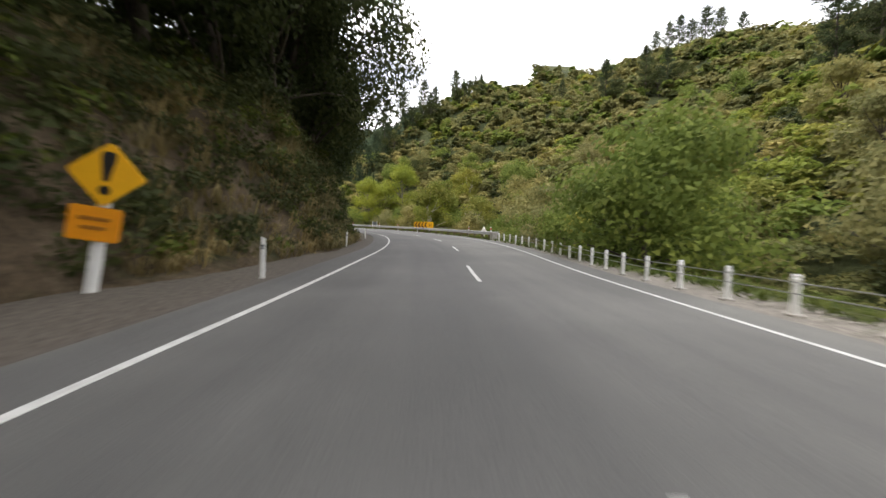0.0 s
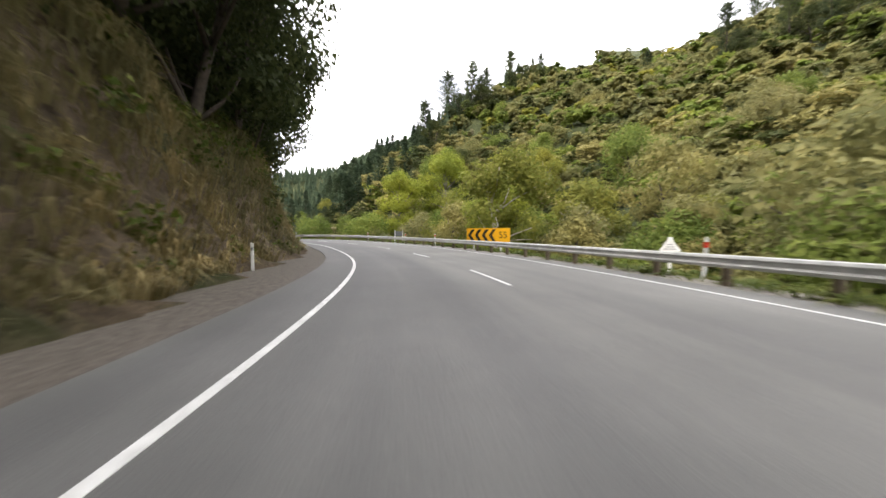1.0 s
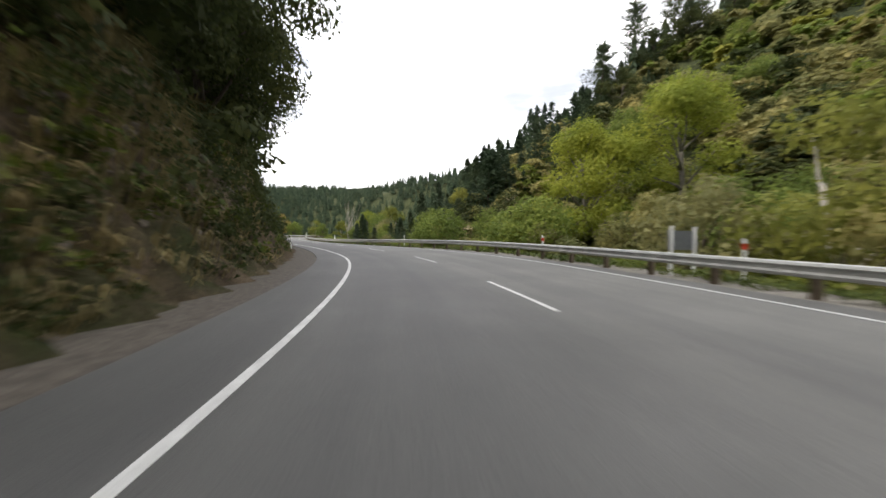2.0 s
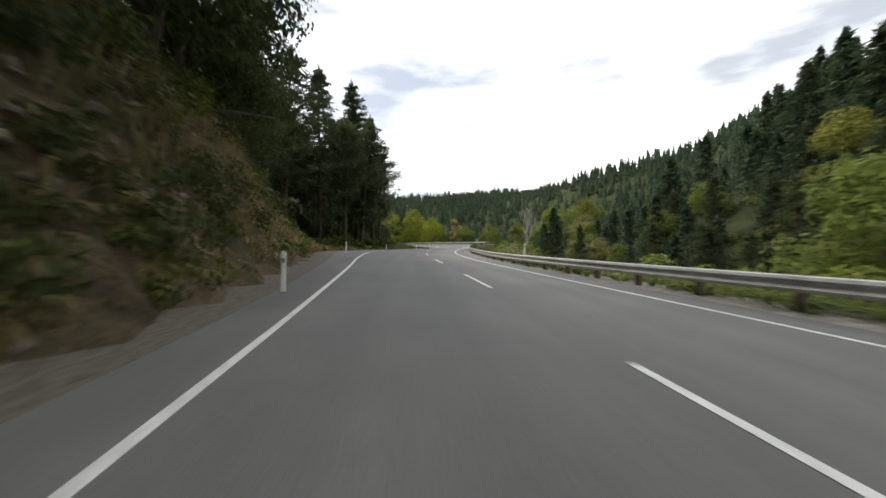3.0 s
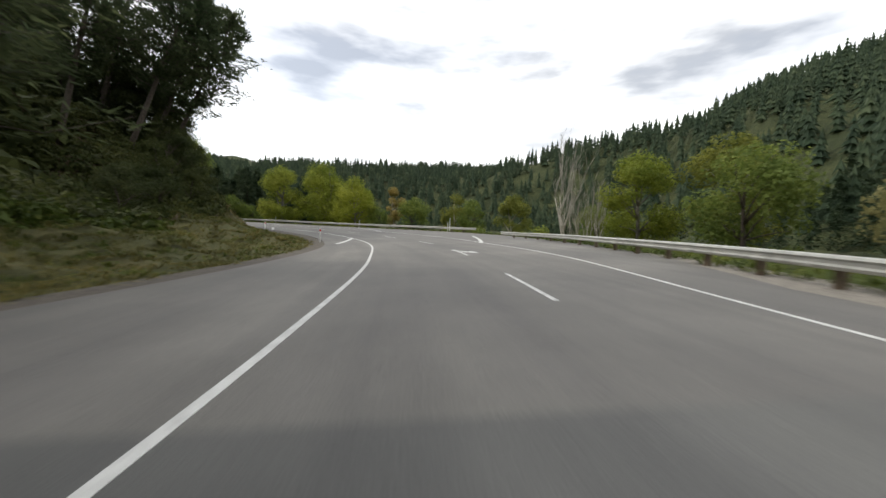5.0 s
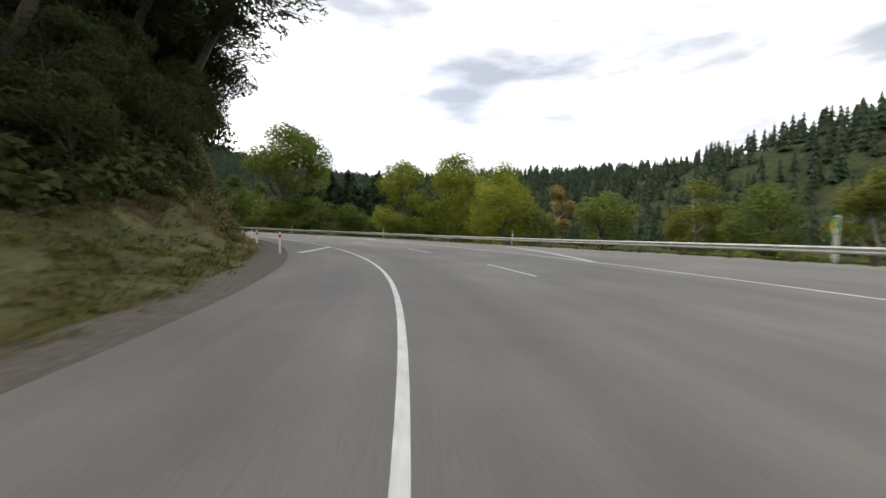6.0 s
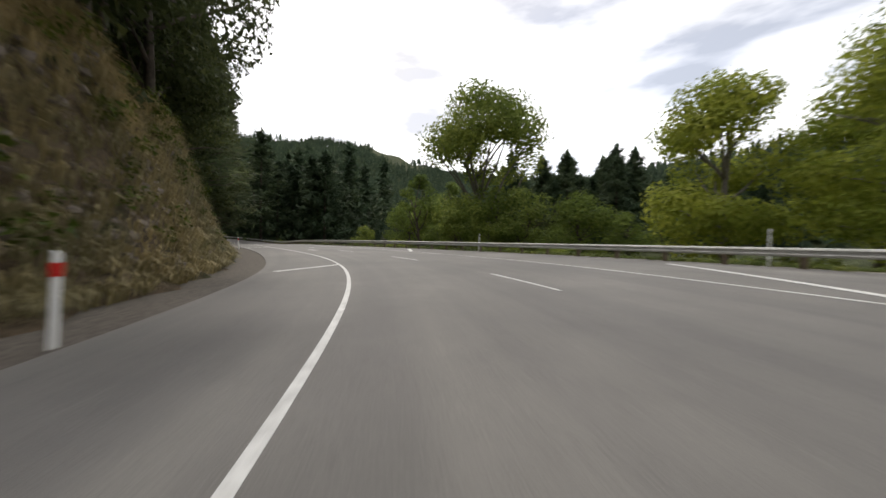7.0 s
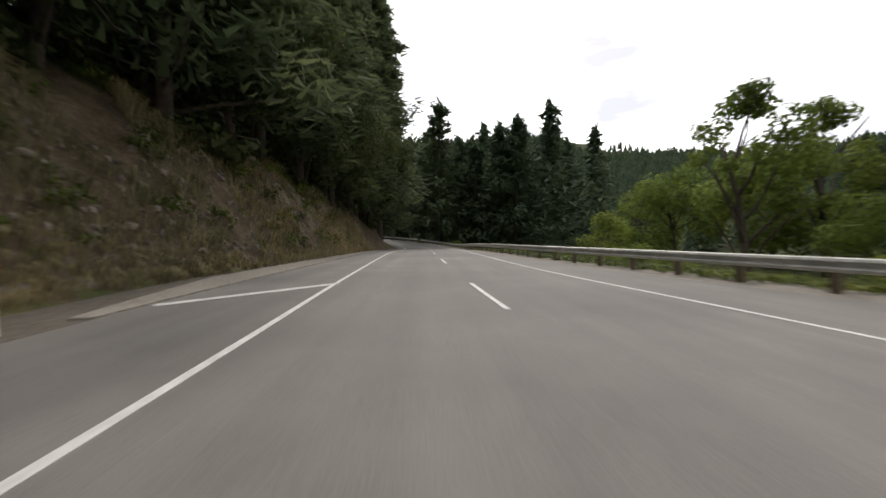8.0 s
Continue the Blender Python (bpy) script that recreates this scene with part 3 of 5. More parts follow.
def bar(s0, d0, s1, d1, width=0.28):
    """A painted bar across the shoulder from one place to another."""
    n = 12
    s, d = np.linspace(s0, s1, n), np.linspace(d0, d1, n)
    x, y = place(s, d)
    way = np.stack([np.gradient(x), np.gradient(y)], 1)
    way /= np.linalg.norm(way, axis=1)[:, None]
    off = np.stack([-way[:, 1], way[:, 0]], 1) * width / 2
    z = seal_z(s, d) + 0.010
    v = np.vstack([np.column_stack([x + off[:, 0], y + off[:, 1], z]), np.column_stack([x - off[:, 0], y - off[:, 1], z])])
    f = [(i + 1, i, n + i, n + i + 1) for i in range(n - 1)]
    tagged(new("shoulder_bar", mesh_of("shoulder_bar", v, f, M_LINE)), "white hatch bar painted across the sealed shoulder", "road marking", group="shoulder hatch bars", kind="structure")


for row in ((150.0, -3.3, 149.0, -11.0), (200.2, 0.0, 192.5, -2.5), (227.5, -0.5, 222.0, -2.9), (252.0, -1.0, 249.5, -3.3), (279.8, -2.3, 277.0, -5.0),
            (189.8, 7.4, 200.6, 13.2), (214.0, 8.9, 226.5, 14.0), (239.0, 8.4, 247.8, 12.2), (263.0, 6.3, 268.5, 8.6), (144.5, 4.0, 146.2, 5.0), (162.0, 4.3, 164.0, 5.8)):
    bar(*row)


# ---- rails, fences and posts ----
W_RAIL = [(0.0, 0.31), (0.05, 0.29), (0.075, 0.235), (0.02, 0.19), (0.02, 0.155), (0.02, 0.12), (0.075, 0.075), (0.05, 0.02), (0.0, 0.0)]


def beam_mesh(s, d, top):
    """The folded steel beam of a guard rail, front towards the road, as a thin closed shell."""
    x, y = place(s, d)
    z = seal_z(s, d) + top - 0.31
    r = np.stack([np.interp(s, LS, RIGHT[:, k]) for k in (0, 1)], 1)
    n, m = len(s), len(W_RAIL)
    prof = [(-a, b) for a, b in W_RAIL] + [(-a + 0.008, b) for a, b in W_RAIL[::-1]]
    k = len(prof)
    v = np.stack([np.column_stack([x + a * r[:, 0], y + a * r[:, 1], z + b]) for a, b in prof], 1).reshape(-1, 3)
    f = [(i * k + j, i * k + (j + 1) % k, (i + 1) * k + (j + 1) % k, (i + 1) * k + j) for i in range(n - 1) for j in range(k)]
    f += [tuple(range(k))[::-1], tuple((n - 1) * k + j for j in range(k))]
    return mesh_of("beam", v, f, M_STEEL)


def guard_rail(table_d, a, b, high, label):
    """Steel beams of four metres on timber posts with blocks."""
    root = tagged(new("guard_rail"), label, "guard rail")
    x0, y0 = place(a, table_d(a))
    pv, pf = box_vf((0.15, 0.18, 1.3), (0, 0, -0.35), bevel=0.02)
    post_me = mesh_of("post", pv, pf, M_TIMBER)
    bv, bf = box_vf((0.13, 0.14, 0.32), bevel=0.015)
    block_me = mesh_of("block", bv, bf, M_TIMBER)
    s = a
    while s < b - 0.5:
        e = min(s + 4.0, b)
        run = np.linspace(s - 0.12, e + 0.12, 6)
        part("beam", beam_mesh(run, table_d(run) - (0.004 if int((s - a) / 4) % 2 else 0.0), high(run)), root)
        for q in (s + 1.0, s + 3.0):
            if q < b:
                d = float(table_d(q))
                x, y = place(q, d + 0.27)
                rx, ry = (np.interp(q, LS, RIGHT[:, k]) for k in (0, 1))
                turn = math.degrees(math.atan2(ry, rx))
                po = part("post", post_me, root)
                zz, top = float(seal_z(q, d)), float(high(q))
                po.matrix_basis = pose(float(x), float(y), zz + top - 0.31, 0, 0, turn)
                x, y = place(q, d + 0.10)
                bl = part("block", block_me, root)
                bl.matrix_basis = pose(float(x), float(y), zz + top - 0.155, 0, 0, turn)
        s += 4.0
    # folded end piece
    for q, sign in ((a, -1), (b, 1)):
        run = np.linspace(q, q + sign * 0.9, 6)
        curl = np.array([0, 0.01, 0.06, 0.16, 0.3, 0.46])
        part("end_piece", beam_mesh(run if sign > 0 else run[::-1], (table_d(run) + curl) if sign > 0 else (table_d(run) + curl)[::-1], float(high(q))), root)
    return root


RAIL_TOP = table((30, 0.74), (60, 0.72), (95, 0.72), (104, 0.62), (118, 0.5), (140, 0.5), (158, 0.6), (175, 0.7), (188, 0.62), (197, 0.5), (204, 0.7), (215, 0.74), (340, 0.74))
guard_rail(RAIL_A, 31.0, 197.5, RAIL_TOP, "long galvanised steel guard rail on dark timber posts")
guard_rail(RAIL_B, 208.0, 384.0, RAIL_TOP, "galvanised steel guard rail round the outside of the bend")


def cable_fence():
    """White concrete posts with two strained wires, and the block where the guard rail begins."""
    root = tagged(new("post_and_wire_fence"), "white concrete posts strung with two wires", "fence")
    v, f = [], []
    rings = [(0.056, -0.5), (0.056, 0.55), (0.062, 0.56), (0.062, 0.59), (0.053, 0.60), (0.053, 0.645), (0.036, 0.665)]
    for r, z in rings:
        v += [(r * math.cos(k * math.pi / 5), r * math.sin(k * math.pi / 5), z) for k in range(10)]
    for i in range(len(rings) - 1):
        f += [(i * 10 + k, i * 10 + (k + 1) % 10, i * 10 + 10 + (k + 1) % 10, i * 10 + 10 + k) for k in range(10)]
    f.append(tuple((len(rings) - 1) * 10 + k for k in range(10)))
    post_me = mesh_of("post", v, f, M_WHITE)
    foot_me = mesh_of("footing", *box_vf((0.22, 0.22, 0.14), bevel=0.05), M_CONCRETE)
    s_all = np.arange(-14.02, 29.6, 1.30)
    d_all = np.interp(s_all, [-14, 0, 10, 20, 29], [6.0, 6.0, 6.1, 7.1, 7.5])
    for s, d in zip(s_all, d_all):
        x, y = place(s, d)
        z = float(seal_z(s, d))
        part("post", post_me, root).matrix_basis = pose(float(x), float(y), z, random.uniform(-1.5, 1.5), random.uniform(-1.5, 1.5), 0)
        part("footing", foot_me, root).matrix_basis = pose(float(x), float(y), z - 0.06, 0, 0, random.uniform(0, 90))
    for h in (0.54, 0.36):
        x, y = place(s_all, d_all - 0.1)
        z = seal_z(s_all, d_all) + h
        part("wire", mesh_of("wire", *tube_vf(np.column_stack([x, y, z]), [0.011] * len(x), 5), M_WIRE), root)
    x, y = place(30.4, 7.6)
    bv, bf = joined(box_vf((0.55, 0.5, 0.85), (0, 0, 0.25), bevel=0.05), box_vf((0.62, 0.57, 0.12), (0, 0, 0.62), bevel=0.05))
    blk = tagged(new("anchor_block", mesh_of("anchor_block", bv, bf, M_CONCRETE)), "pale concrete anchor block at the start of the guard rail", "concrete block")
    blk.matrix_basis = pose(float(x), float(y), float(seal_z(30.4, 7.5)), 0, 0, 10)


cable_fence()


def marker_post(s, d, height=1.0, band="white", lean=(0.0, 0.0), label="white roadside marker post in the gravel", dz=0.0):
    """A flat white edge marker post with a reflector near its top."""
    root = tagged(new("marker_post"), label, "marker post", group="roadside marker posts")
    x, y = place(s, d)
    z = max(float(ground_z(x, y)), float(seal_z(s, d)) - 0.1) if not dz else float(seal_z(s, d)) + dz
    rx, ry = (np.interp(s, LS, RIGHT[:, k]) for k in (0, 1))
    root.matrix_basis = pose(float(x), float(y), z, lean[0], lean[1], math.degrees(math.atan2(ry, rx)))
    v, f = joined(box_vf((0.10, 0.035, height + 0.4), (0, 0, height / 2 - 0.2), bevel=0.012))
    v = np.asarray(v)
    top = v[:, 2] > height - 0.01
    v[top & (v[:, 0] > 0), 2] -= 0.03
    part("stake", mesh_of("stake", v, f, M_WHITE), root)
    mat = {"red": M_RED, "white": M_GREYBACK}[band]
    size = (0.108, 0.043, 0.16) if band == "red" else (0.055, 0.043, 0.11)
    part("reflector", mesh_of("reflector", *box_vf(size, (0, 0, height - 0.22)), mat), root, "red reflective band" if band == "red" else "grey reflector band")
    return root


for s, d in ((8.2, -3.6), (33.2, -3.5), (43.5, -4.4), (87.0, -3.4), (104.4, -2.75), (126.5, -5.6)):
    marker_post(s, d, 1.0, "white", (random.uniform(-3, 3), random.uniform(-3, 3)))
marker_post(21.2, -4.2, 0.95, "white", (2, 4))
for s, d in ((152.0, -8.2), (166.0, -6.0)):
    marker_post(s, d, 1.0, "white", (random.uniform(-3, 3), random.uniform(-3, 3)))
for s, d in ((196.6, -3.3), (222.0, -3.85), (240.5, -3.9), (275.0, -5.6), (226.5, -5.0)):
    marker_post(s, d, 1.2, "red", (random.uniform(-3, 3), random.uniform(-3, 3)), "white marker post with a red band beside the road")
for s, d in ((33.3, 8.5), (39.0, 8.3), (56.0, 9.0), (63.0, 8.8), (70.0, 9.1), (79.0, 9.1)):
    marker_post(s, d, 1.25, "red", (random.uniform(-3, 3), random.uniform(-3, 3)), "tall white marker post behind the guard rail")
for s, d in ((97.0, 8.6), (118.0, 7.2)):
    marker_post(s, d, 1.25, "white", (random.uniform(-3, 3), random.uniform(-3, 3)), "tall white marker post behind the guard rail")
for s, d in ((212.0, 18.9), (229.0, 17.1), (246.0, 14.6), (262.0, 12.0)):
    marker_post(s, d, 1.55, "white", (random.uniform(-3, 3), random.uniform(-3, 3)), "tall white marker post behind the guard rail", dz=0.0)


# ---- signs ----
def face_at(ob, x, y, z, toward):
    """Stands a sign whose face looks along -y at a place, turned to face another."""
    a = math.atan2(toward[1] - y, toward[0] - x)
    ob.matrix_basis = pose(x, y, z, 0, 0, math.degrees(a) + 90)


def poly_mesh(name, ring, y0, y1, mat):
    """A flat plate with a given outline in x and z, between two depths."""
    n = len(ring)
    v = [(a, y0, b) for a, b in ring] + [(a, y1, b) for a, b in ring]
    f = [tuple(range(n)), tuple(range(n, 2 * n))[::-1]] + [(i, n + i, n + (i + 1) % n, (i + 1) % n) for i in range(n)]
    me = mesh_of(name, v, f, mat)
    bm = bmesh.new()
    bm.from_mesh(me)
    bmesh.ops.recalc_face_normals(bm, faces=bm.faces)
    bm.to_mesh(me)
    bm.free()
    return me


def rounded(w, h, r, cx=0.0, cz=0.0, turn=0.0):
    out = []
    for k, (a, b) in enumerate(((1, 1), (-1, 1), (-1, -1), (1, -1))):
        for j in range(5):
            t = radians(90 * k + 22.5 * j)
            out.append((a * (w / 2 - r) + r * math.cos(t), b * (h / 2 - r) + r * math.sin(t)))
    c, s_ = math.cos(radians(turn)), math.sin(radians(turn))
    return [(cx + x * c - z * s_, cz + x * s_ + z * c) for x, z in out]


def warning_sign():
    root = tagged(new("warning_sign"), "yellow diamond warning sign with orange plate on a white post", "road sign")
    x, y = place(6.1, -5.5)
    x, y = float(x), float(y)
    face_at(root, x, y, float(seal_z(6.1, -5.35)) - 0.1, (31.5, -30.0))
    root.matrix_basis = root.matrix_basis @ pose(0, 0, 0, 0, 9.0, 0)
    part("post", mesh_of("post", *box_vf((0.17, 0.12, 2.9), (0.0, 0.09, 0.95), bevel=0.03), M_WHITE), root)
    plate = part("diamond_plate", poly_mesh("diamond_plate", rounded(0.76, 0.76, 0.06, 0.02, 2.04, 45), -0.02, 0.02, M_YELLOW), root)
    drop = [(-0.02, 1.93), (0.06, 1.93), (0.125, 2.32), (0.115, 2.38), (0.07, 2.415), (-0.03, 2.415), (-0.075, 2.38), (-0.085, 2.32)]
    part("exclamation_stroke", poly_mesh("exclamation_stroke", drop, -0.028, -0.021, M_BLACK), plate, "black exclamation stroke")
    dot = [(0.02 + 0.08 * math.cos(k * math.pi / 8), 1.78 + 0.08 * math.sin(k * math.pi / 8)) for k in range(16)]
    part("exclamation_dot", poly_mesh("exclamation_dot", dot, -0.028, -0.021, M_BLACK), plate, "black exclamation dot")
    low = part("lower_plate", poly_mesh("lower_plate", rounded(0.70, 0.56, 0.05, -0.05, 1.22), -0.02, 0.02, M_ORANGE), root, "orange supplementary plate")
    for z, w in ((1.30, 0.42), (1.15, 0.34)):
        part("text_bar", poly_mesh("text_bar", rounded(w, 0.06, 0.01, -0.05, z), -0.028, -0.021, M_FADED), low, "faded line of unreadable lettering")


warning_sign()


def text_mesh(name, words, size, mat):
    cu = bpy.data.curves.new(name, "FONT")
    cu.body, cu.size, cu.align_x, cu.align_y, cu.extrude = words, size, "CENTER", "CENTER", 0.003
    ob = bpy.data.objects.new(name, cu)
    me = bpy.data.meshes.new_from_object(ob)
    bpy.data.objects.remove(ob)
    me.materials.clear()
    me.materials.append(mat)
    me.transform(pose(0, 0, 0, 90, 0, 0))
    return me


def chevron_sign(x, y, z, toward, width=3.4, height=1.0, low=0.76):
    root = tagged(new("chevron_sign"), "yellow curve board with black arrows and speed number", "road sign")
    face_at(root, x, y, z, toward)
    for px in (-1.15, 1.0):
        part("post", mesh_of("post", *box_vf((0.10, 0.10, low + height + 0.6), (px, 0.09, (low + height) / 2 - 0.3), bevel=0.02), M_WHITE), root)
    mid = low + height / 2
    board = part("board", poly_mesh("board", rounded(width, height, 0.04, 0, mid), -0.015, 0.015, M_YELLOW), root)
    for k in range(4):
        cx, w, t, h = -width / 2 + 0.12 + k * 0.56, 0.3, 0.25, height / 2 - 0.08
        ring = [(cx, mid), (cx + w, mid + h), (cx + w + t, mid + h), (cx + t, mid), (cx + w + t, mid - h), (cx + w, mid - h)]
        part("arrow", poly_mesh("arrow", ring, -0.024, -0.016, M_BLACK), board, "black chevron arrow")
    n = part("speed_number", text_mesh("speed_number", "55", 0.66, M_BLACK), board, "black number 55")
    n.matrix_basis = pose(width / 2 - 0.5, -0.022, mid)
    return root


chevron_sign(33.9, 33.7, -0.70, (29.2, 25.2))


def triangle_board(x, y, z):
    """A white board on a post with narrow top, spreading downwards."""
    root = tagged(new("triangle_board"), "white triangular board on a short post behind the rail", "road sign")
    face_at(root, x, y, z, (31.8, 11.0))
    part("post", mesh_of("post", *box_vf((0.12, 0.10, 1.6), (0, 0.07, 0.5), bevel=0.02), M_WHITE), root)
    ring = [(-0.42, 0.78), (0.42, 0.78), (0.42, 0.86), (0.10, 1.34), (0.10, 1.46), (-0.10, 1.46), (-0.10, 1.34), (-0.42, 0.86)]
    plate = part("plate", poly_mesh("plate", ring, -0.015, 0.015, M_WHITE), root)
    for z, w in ((1.12, 0.22), (1.0, 0.36), (0.9, 0.5)):
        part("text_bar", poly_mesh("text_bar", rounded(w, 0.035, 0.005, 0, z), -0.022, -0.016, M_GREYBACK), plate, "grey line of unreadable lettering")


triangle_board(42.0, 25.4, -1.0)


def board_from_behind(s, d):
    root = tagged(new("sign_seen_from_behind"), "dark back of a curve board on two white posts", "road sign")
    x, y = place(s, d)
    x, y = float(x), float(y)
    face_at(root, x, y, float(seal_z(s, d)) - 0.1, (10.0, 62.0))
    for px in (-0.62, 0.62):
        part("post", mesh_of("post", *box_vf((0.09, 0.09, 2.0), (px, 0.08, 0.6), bevel=0.02), M_WHITE), root)
    part("board", poly_mesh("board", rounded(1.35, 0.62, 0.04, 0, 1.15), -0.015, 0.015, M_GREYBACK), root)


board_from_behind(72.0, 9.3)


def small_curve_marker(x, y, toward):
    """A short green and yellow board on a pale post, turned nearly edge on to the road."""
    root = tagged(new("curve_marker"), "narrow green and yellow curve marker on a pale post", "road sign")
    face_at(root, x, y, float(ground_z(x, y)), toward)
    part("post", mesh_of("post", *box_vf((0.13, 0.13, 2.5), (0, 0.09, 0.9), bevel=0.02), M_WHITE), root)
    plate = part("plate", poly_mesh("plate", rounded(0.5, 0.85, 0.04, 0, 1.65), -0.015, 0.015, M_GREEN), root)
    ring = [(-0.18, 1.65), (0.06, 1.98), (0.2, 1.98), (-0.02, 1.65), (0.2, 1.32), (0.06, 1.32)]
    part("arrow", poly_mesh("arrow", ring, -0.022, -0.016, M_YELLOW), plate, "yellow chevron arrow")


small_curve_marker(-92.8, 145.2, (-112.0, 128.0))


def arrow_mark(s, d, turn=0.0, size=1.0):
    """A painted arrow lying on the road."""
    ring = [(-0.10, -1.6), (0.10, -1.6), (0.10, 0.2), (0.45, -0.1), (0.45, 0.25), (0.0, 1.4), (-0.45, 0.25), (-0.45, -0.1), (-0.10, 0.2)]
    rx, ry = (np.interp(s, LS, RIGHT[:, k]) for k in (0, 1))
    a = math.atan2(ry, rx) + radians(turn)
    x, y = place(s, d)
    v = []
    for px, py in ring:
        qx, qy = x + size * (px * math.cos(a) - py * math.sin(a)), y + size * (px * math.sin(a) + py * math.cos(a))
        ss, dd = on_road(qx, qy)
        v.append((float(qx), float(qy), float(seal_z(ss, dd)[0]) + 0.009))
    tagged(new("lane_arrow", mesh_of("lane_arrow", v, [tuple(range(len(v)))], M_LINE)), "worn white arrow painted on the lane", "road marking", kind="structure")


arrow_mark(155.5, 2.6, 200, 0.8)
arrow_mark(183.0, 3.6, 200, 0.8)
arrow_mark(269.0, -0.2, 15, 0.7)

# ---- plants ----
def conifer_vf(h, r, rng, tiers=7, spokes=7, base=0.12):
    """A far conifer: a thin trunk and drooping jagged tiers."""
    v, f = tube_vf([(0, 0, 0), (0, 0, h * 0.9)], [h * 0.012, h * 0.004], 3)
    pieces = [(v, f)]
    for k in range(tiers):
        u = k / (tiers - 1)
        z0 = h * (base + (1 - base) * u * 0.93)
        rr = r * (1 - u) ** 0.8 * rng.uniform(0.8, 1.15) + 0.05 * r
        top = z0 + h * (0.26 - 0.12 * u)
        n = spokes
        a = rng.uniform(0, 6.28) + np.arange(2 * n) * math.pi / n
        rad = np.where(np.arange(2 * n) % 2 == 0, rr * rng.uniform(0.75, 1.2, 2 * n), rr * 0.45)
        zz = np.where(np.arange(2 * n) % 2 == 0, z0 - 0.05 * h * rng.uniform(0.4, 1.4, 2 * n), z0 + 0.03 * h)
        ring = np.column_stack([rad * np.cos(a), rad * np.sin(a), zz])
        vv = np.vstack([ring, [(0, 0, min(top, h))]])
        pieces.append((vv, [(i, (i + 1) % (2 * n), 2 * n) for i in range(2 * n)]))
    return joined(*pieces)


def spread(name, protos, at, scale, turn, mat, label, category):
    """One object of kind stuff out of many copies of a few prototypes."""
    rng = np.random.RandomState(len(at))
    vs, fs, k = [], [], 0
    pick = rng.randint(len(protos), size=len(at))
    for (x, y, z), s, a, p in zip(at, scale, turn, pick):
        v, f = protos[p]
        c, n = math.cos(a), math.sin(a)
        vs.append(np.column_stack([v[:, 0] * c - v[:, 1] * n, v[:, 0] * n + v[:, 1] * c, v[:, 2]]) * s + (x, y, z))
        fs.append((f, k))
        k += len(v)
    v = np.vstack(vs)
    faces = [[i + o for i in q] for f, o in fs for q in f]
    ob = new(name, mesh_of(name, v, faces, mat))
    return tagged(ob, label, category, kind="stuff")


def crown_vf(lobes, per, size, rng, flat=0.25, inner=0.35):
    """Leaf sprays over a set of lobes (x, y, z, rx, rz), lying loosely along each lobe's outside."""
    out, ways = [], []
    for x, y, z, rx, rz in lobes:
        n = max(6, int(per * rx * rx))
        u = rng.normal(size=(n, 3))
        u /= np.linalg.norm(u, axis=1)[:, None]
        ways.append(u + (0, 0, 0.25))
        u = u * (inner + (1 - inner) * rng.uniform(0, 1, n) ** 0.45)[:, None]
        out.append(np.column_stack([x + u[:, 0] * rx, y + u[:, 1] * rx, z + u[:, 2] * rz]))
    at, up = np.vstack(out), np.vstack(ways)
    n = len(at)
    up = up + rng.normal(size=(n, 3)) * 0.42
    up /= np.linalg.norm(up, axis=1)[:, None]
    a = np.cross(up, rng.normal(size=(n, 3)))
    a /= np.linalg.norm(a, axis=1)[:, None] + 1e-9
    b = np.cross(up, a)
    r = (size * rng.uniform(0.6, 1.35, n))[:, None]
    a, b = a * r, b * r * 0.72
    v = np.stack([at - a * 0.7 - b, at + a * 0.95, at - a * 0.7 + b], 1)
    return v[:, ::-1].reshape(-1, 3), np.arange(3 * n).reshape(n, 3).tolist()


def bush_vf(rng, r=1.0, n=150, size=0.22, flat=0.3):
    lobes = [(rng.uniform(-0.6, 0.6) * r, rng.uniform(-0.6, 0.6) * r, rng.uniform(0.25, 0.75) * r, rng.uniform(0.4, 0.7) * r, rng.uniform(0.35, 0.6) * r) for _ in range(5)]
    return crown_vf(lobes, n / 5 / (0.3 * r * r), size * r, rng, flat)


def scatter(n, box, seed, keep):
    """Random places in a box (x0, y0, x1, y1) for which keep(s, d, x, y) holds, on the ground."""
    rng = np.random.RandomState(seed)
    x, y = rng.uniform(box[0], box[2], n), rng.uniform(box[1], box[3], n)
    s, d = on_road(x, y)
    ok = keep(s, d, x, y, rng)
    x, y, s, d = x[ok], y[ok], s[ok], d[ok]
    return np.column_stack([x, y, ground_z(x, y)]), s, d, rng


# ---- tree kinds ----
def tree_root(name, label, category, trunk, trunk_mat, crown=None, crown_mat=None, limbs=()):
    root = tagged(new(name), label, category)
    for q in limbs:
        part("limb", mesh_of("limb", *q, trunk_mat, smooth=True), root)
    part("trunk", mesh_of("trunk", *trunk, trunk_mat, smooth=True), root)
    if crown:
        part("crown", mesh_of("crown", *crown, crown_mat), root)
    return root


def limb(a, way, length, r, rng, bend=0.25, n=5):
    """A wandering tapered limb; returns its tube and its points."""
    p, w = [Vector(a)], Vector(way).normalized()
    for _ in range(n - 1):
        w = (w + Vector(tuple(rng.normal(size=3) * bend * 0.5))).normalized()
        p.append(p[-1] + w * float(length / (n - 1)))
    return tube_vf(p, np.linspace(r, r * 0.35, n), 5), p


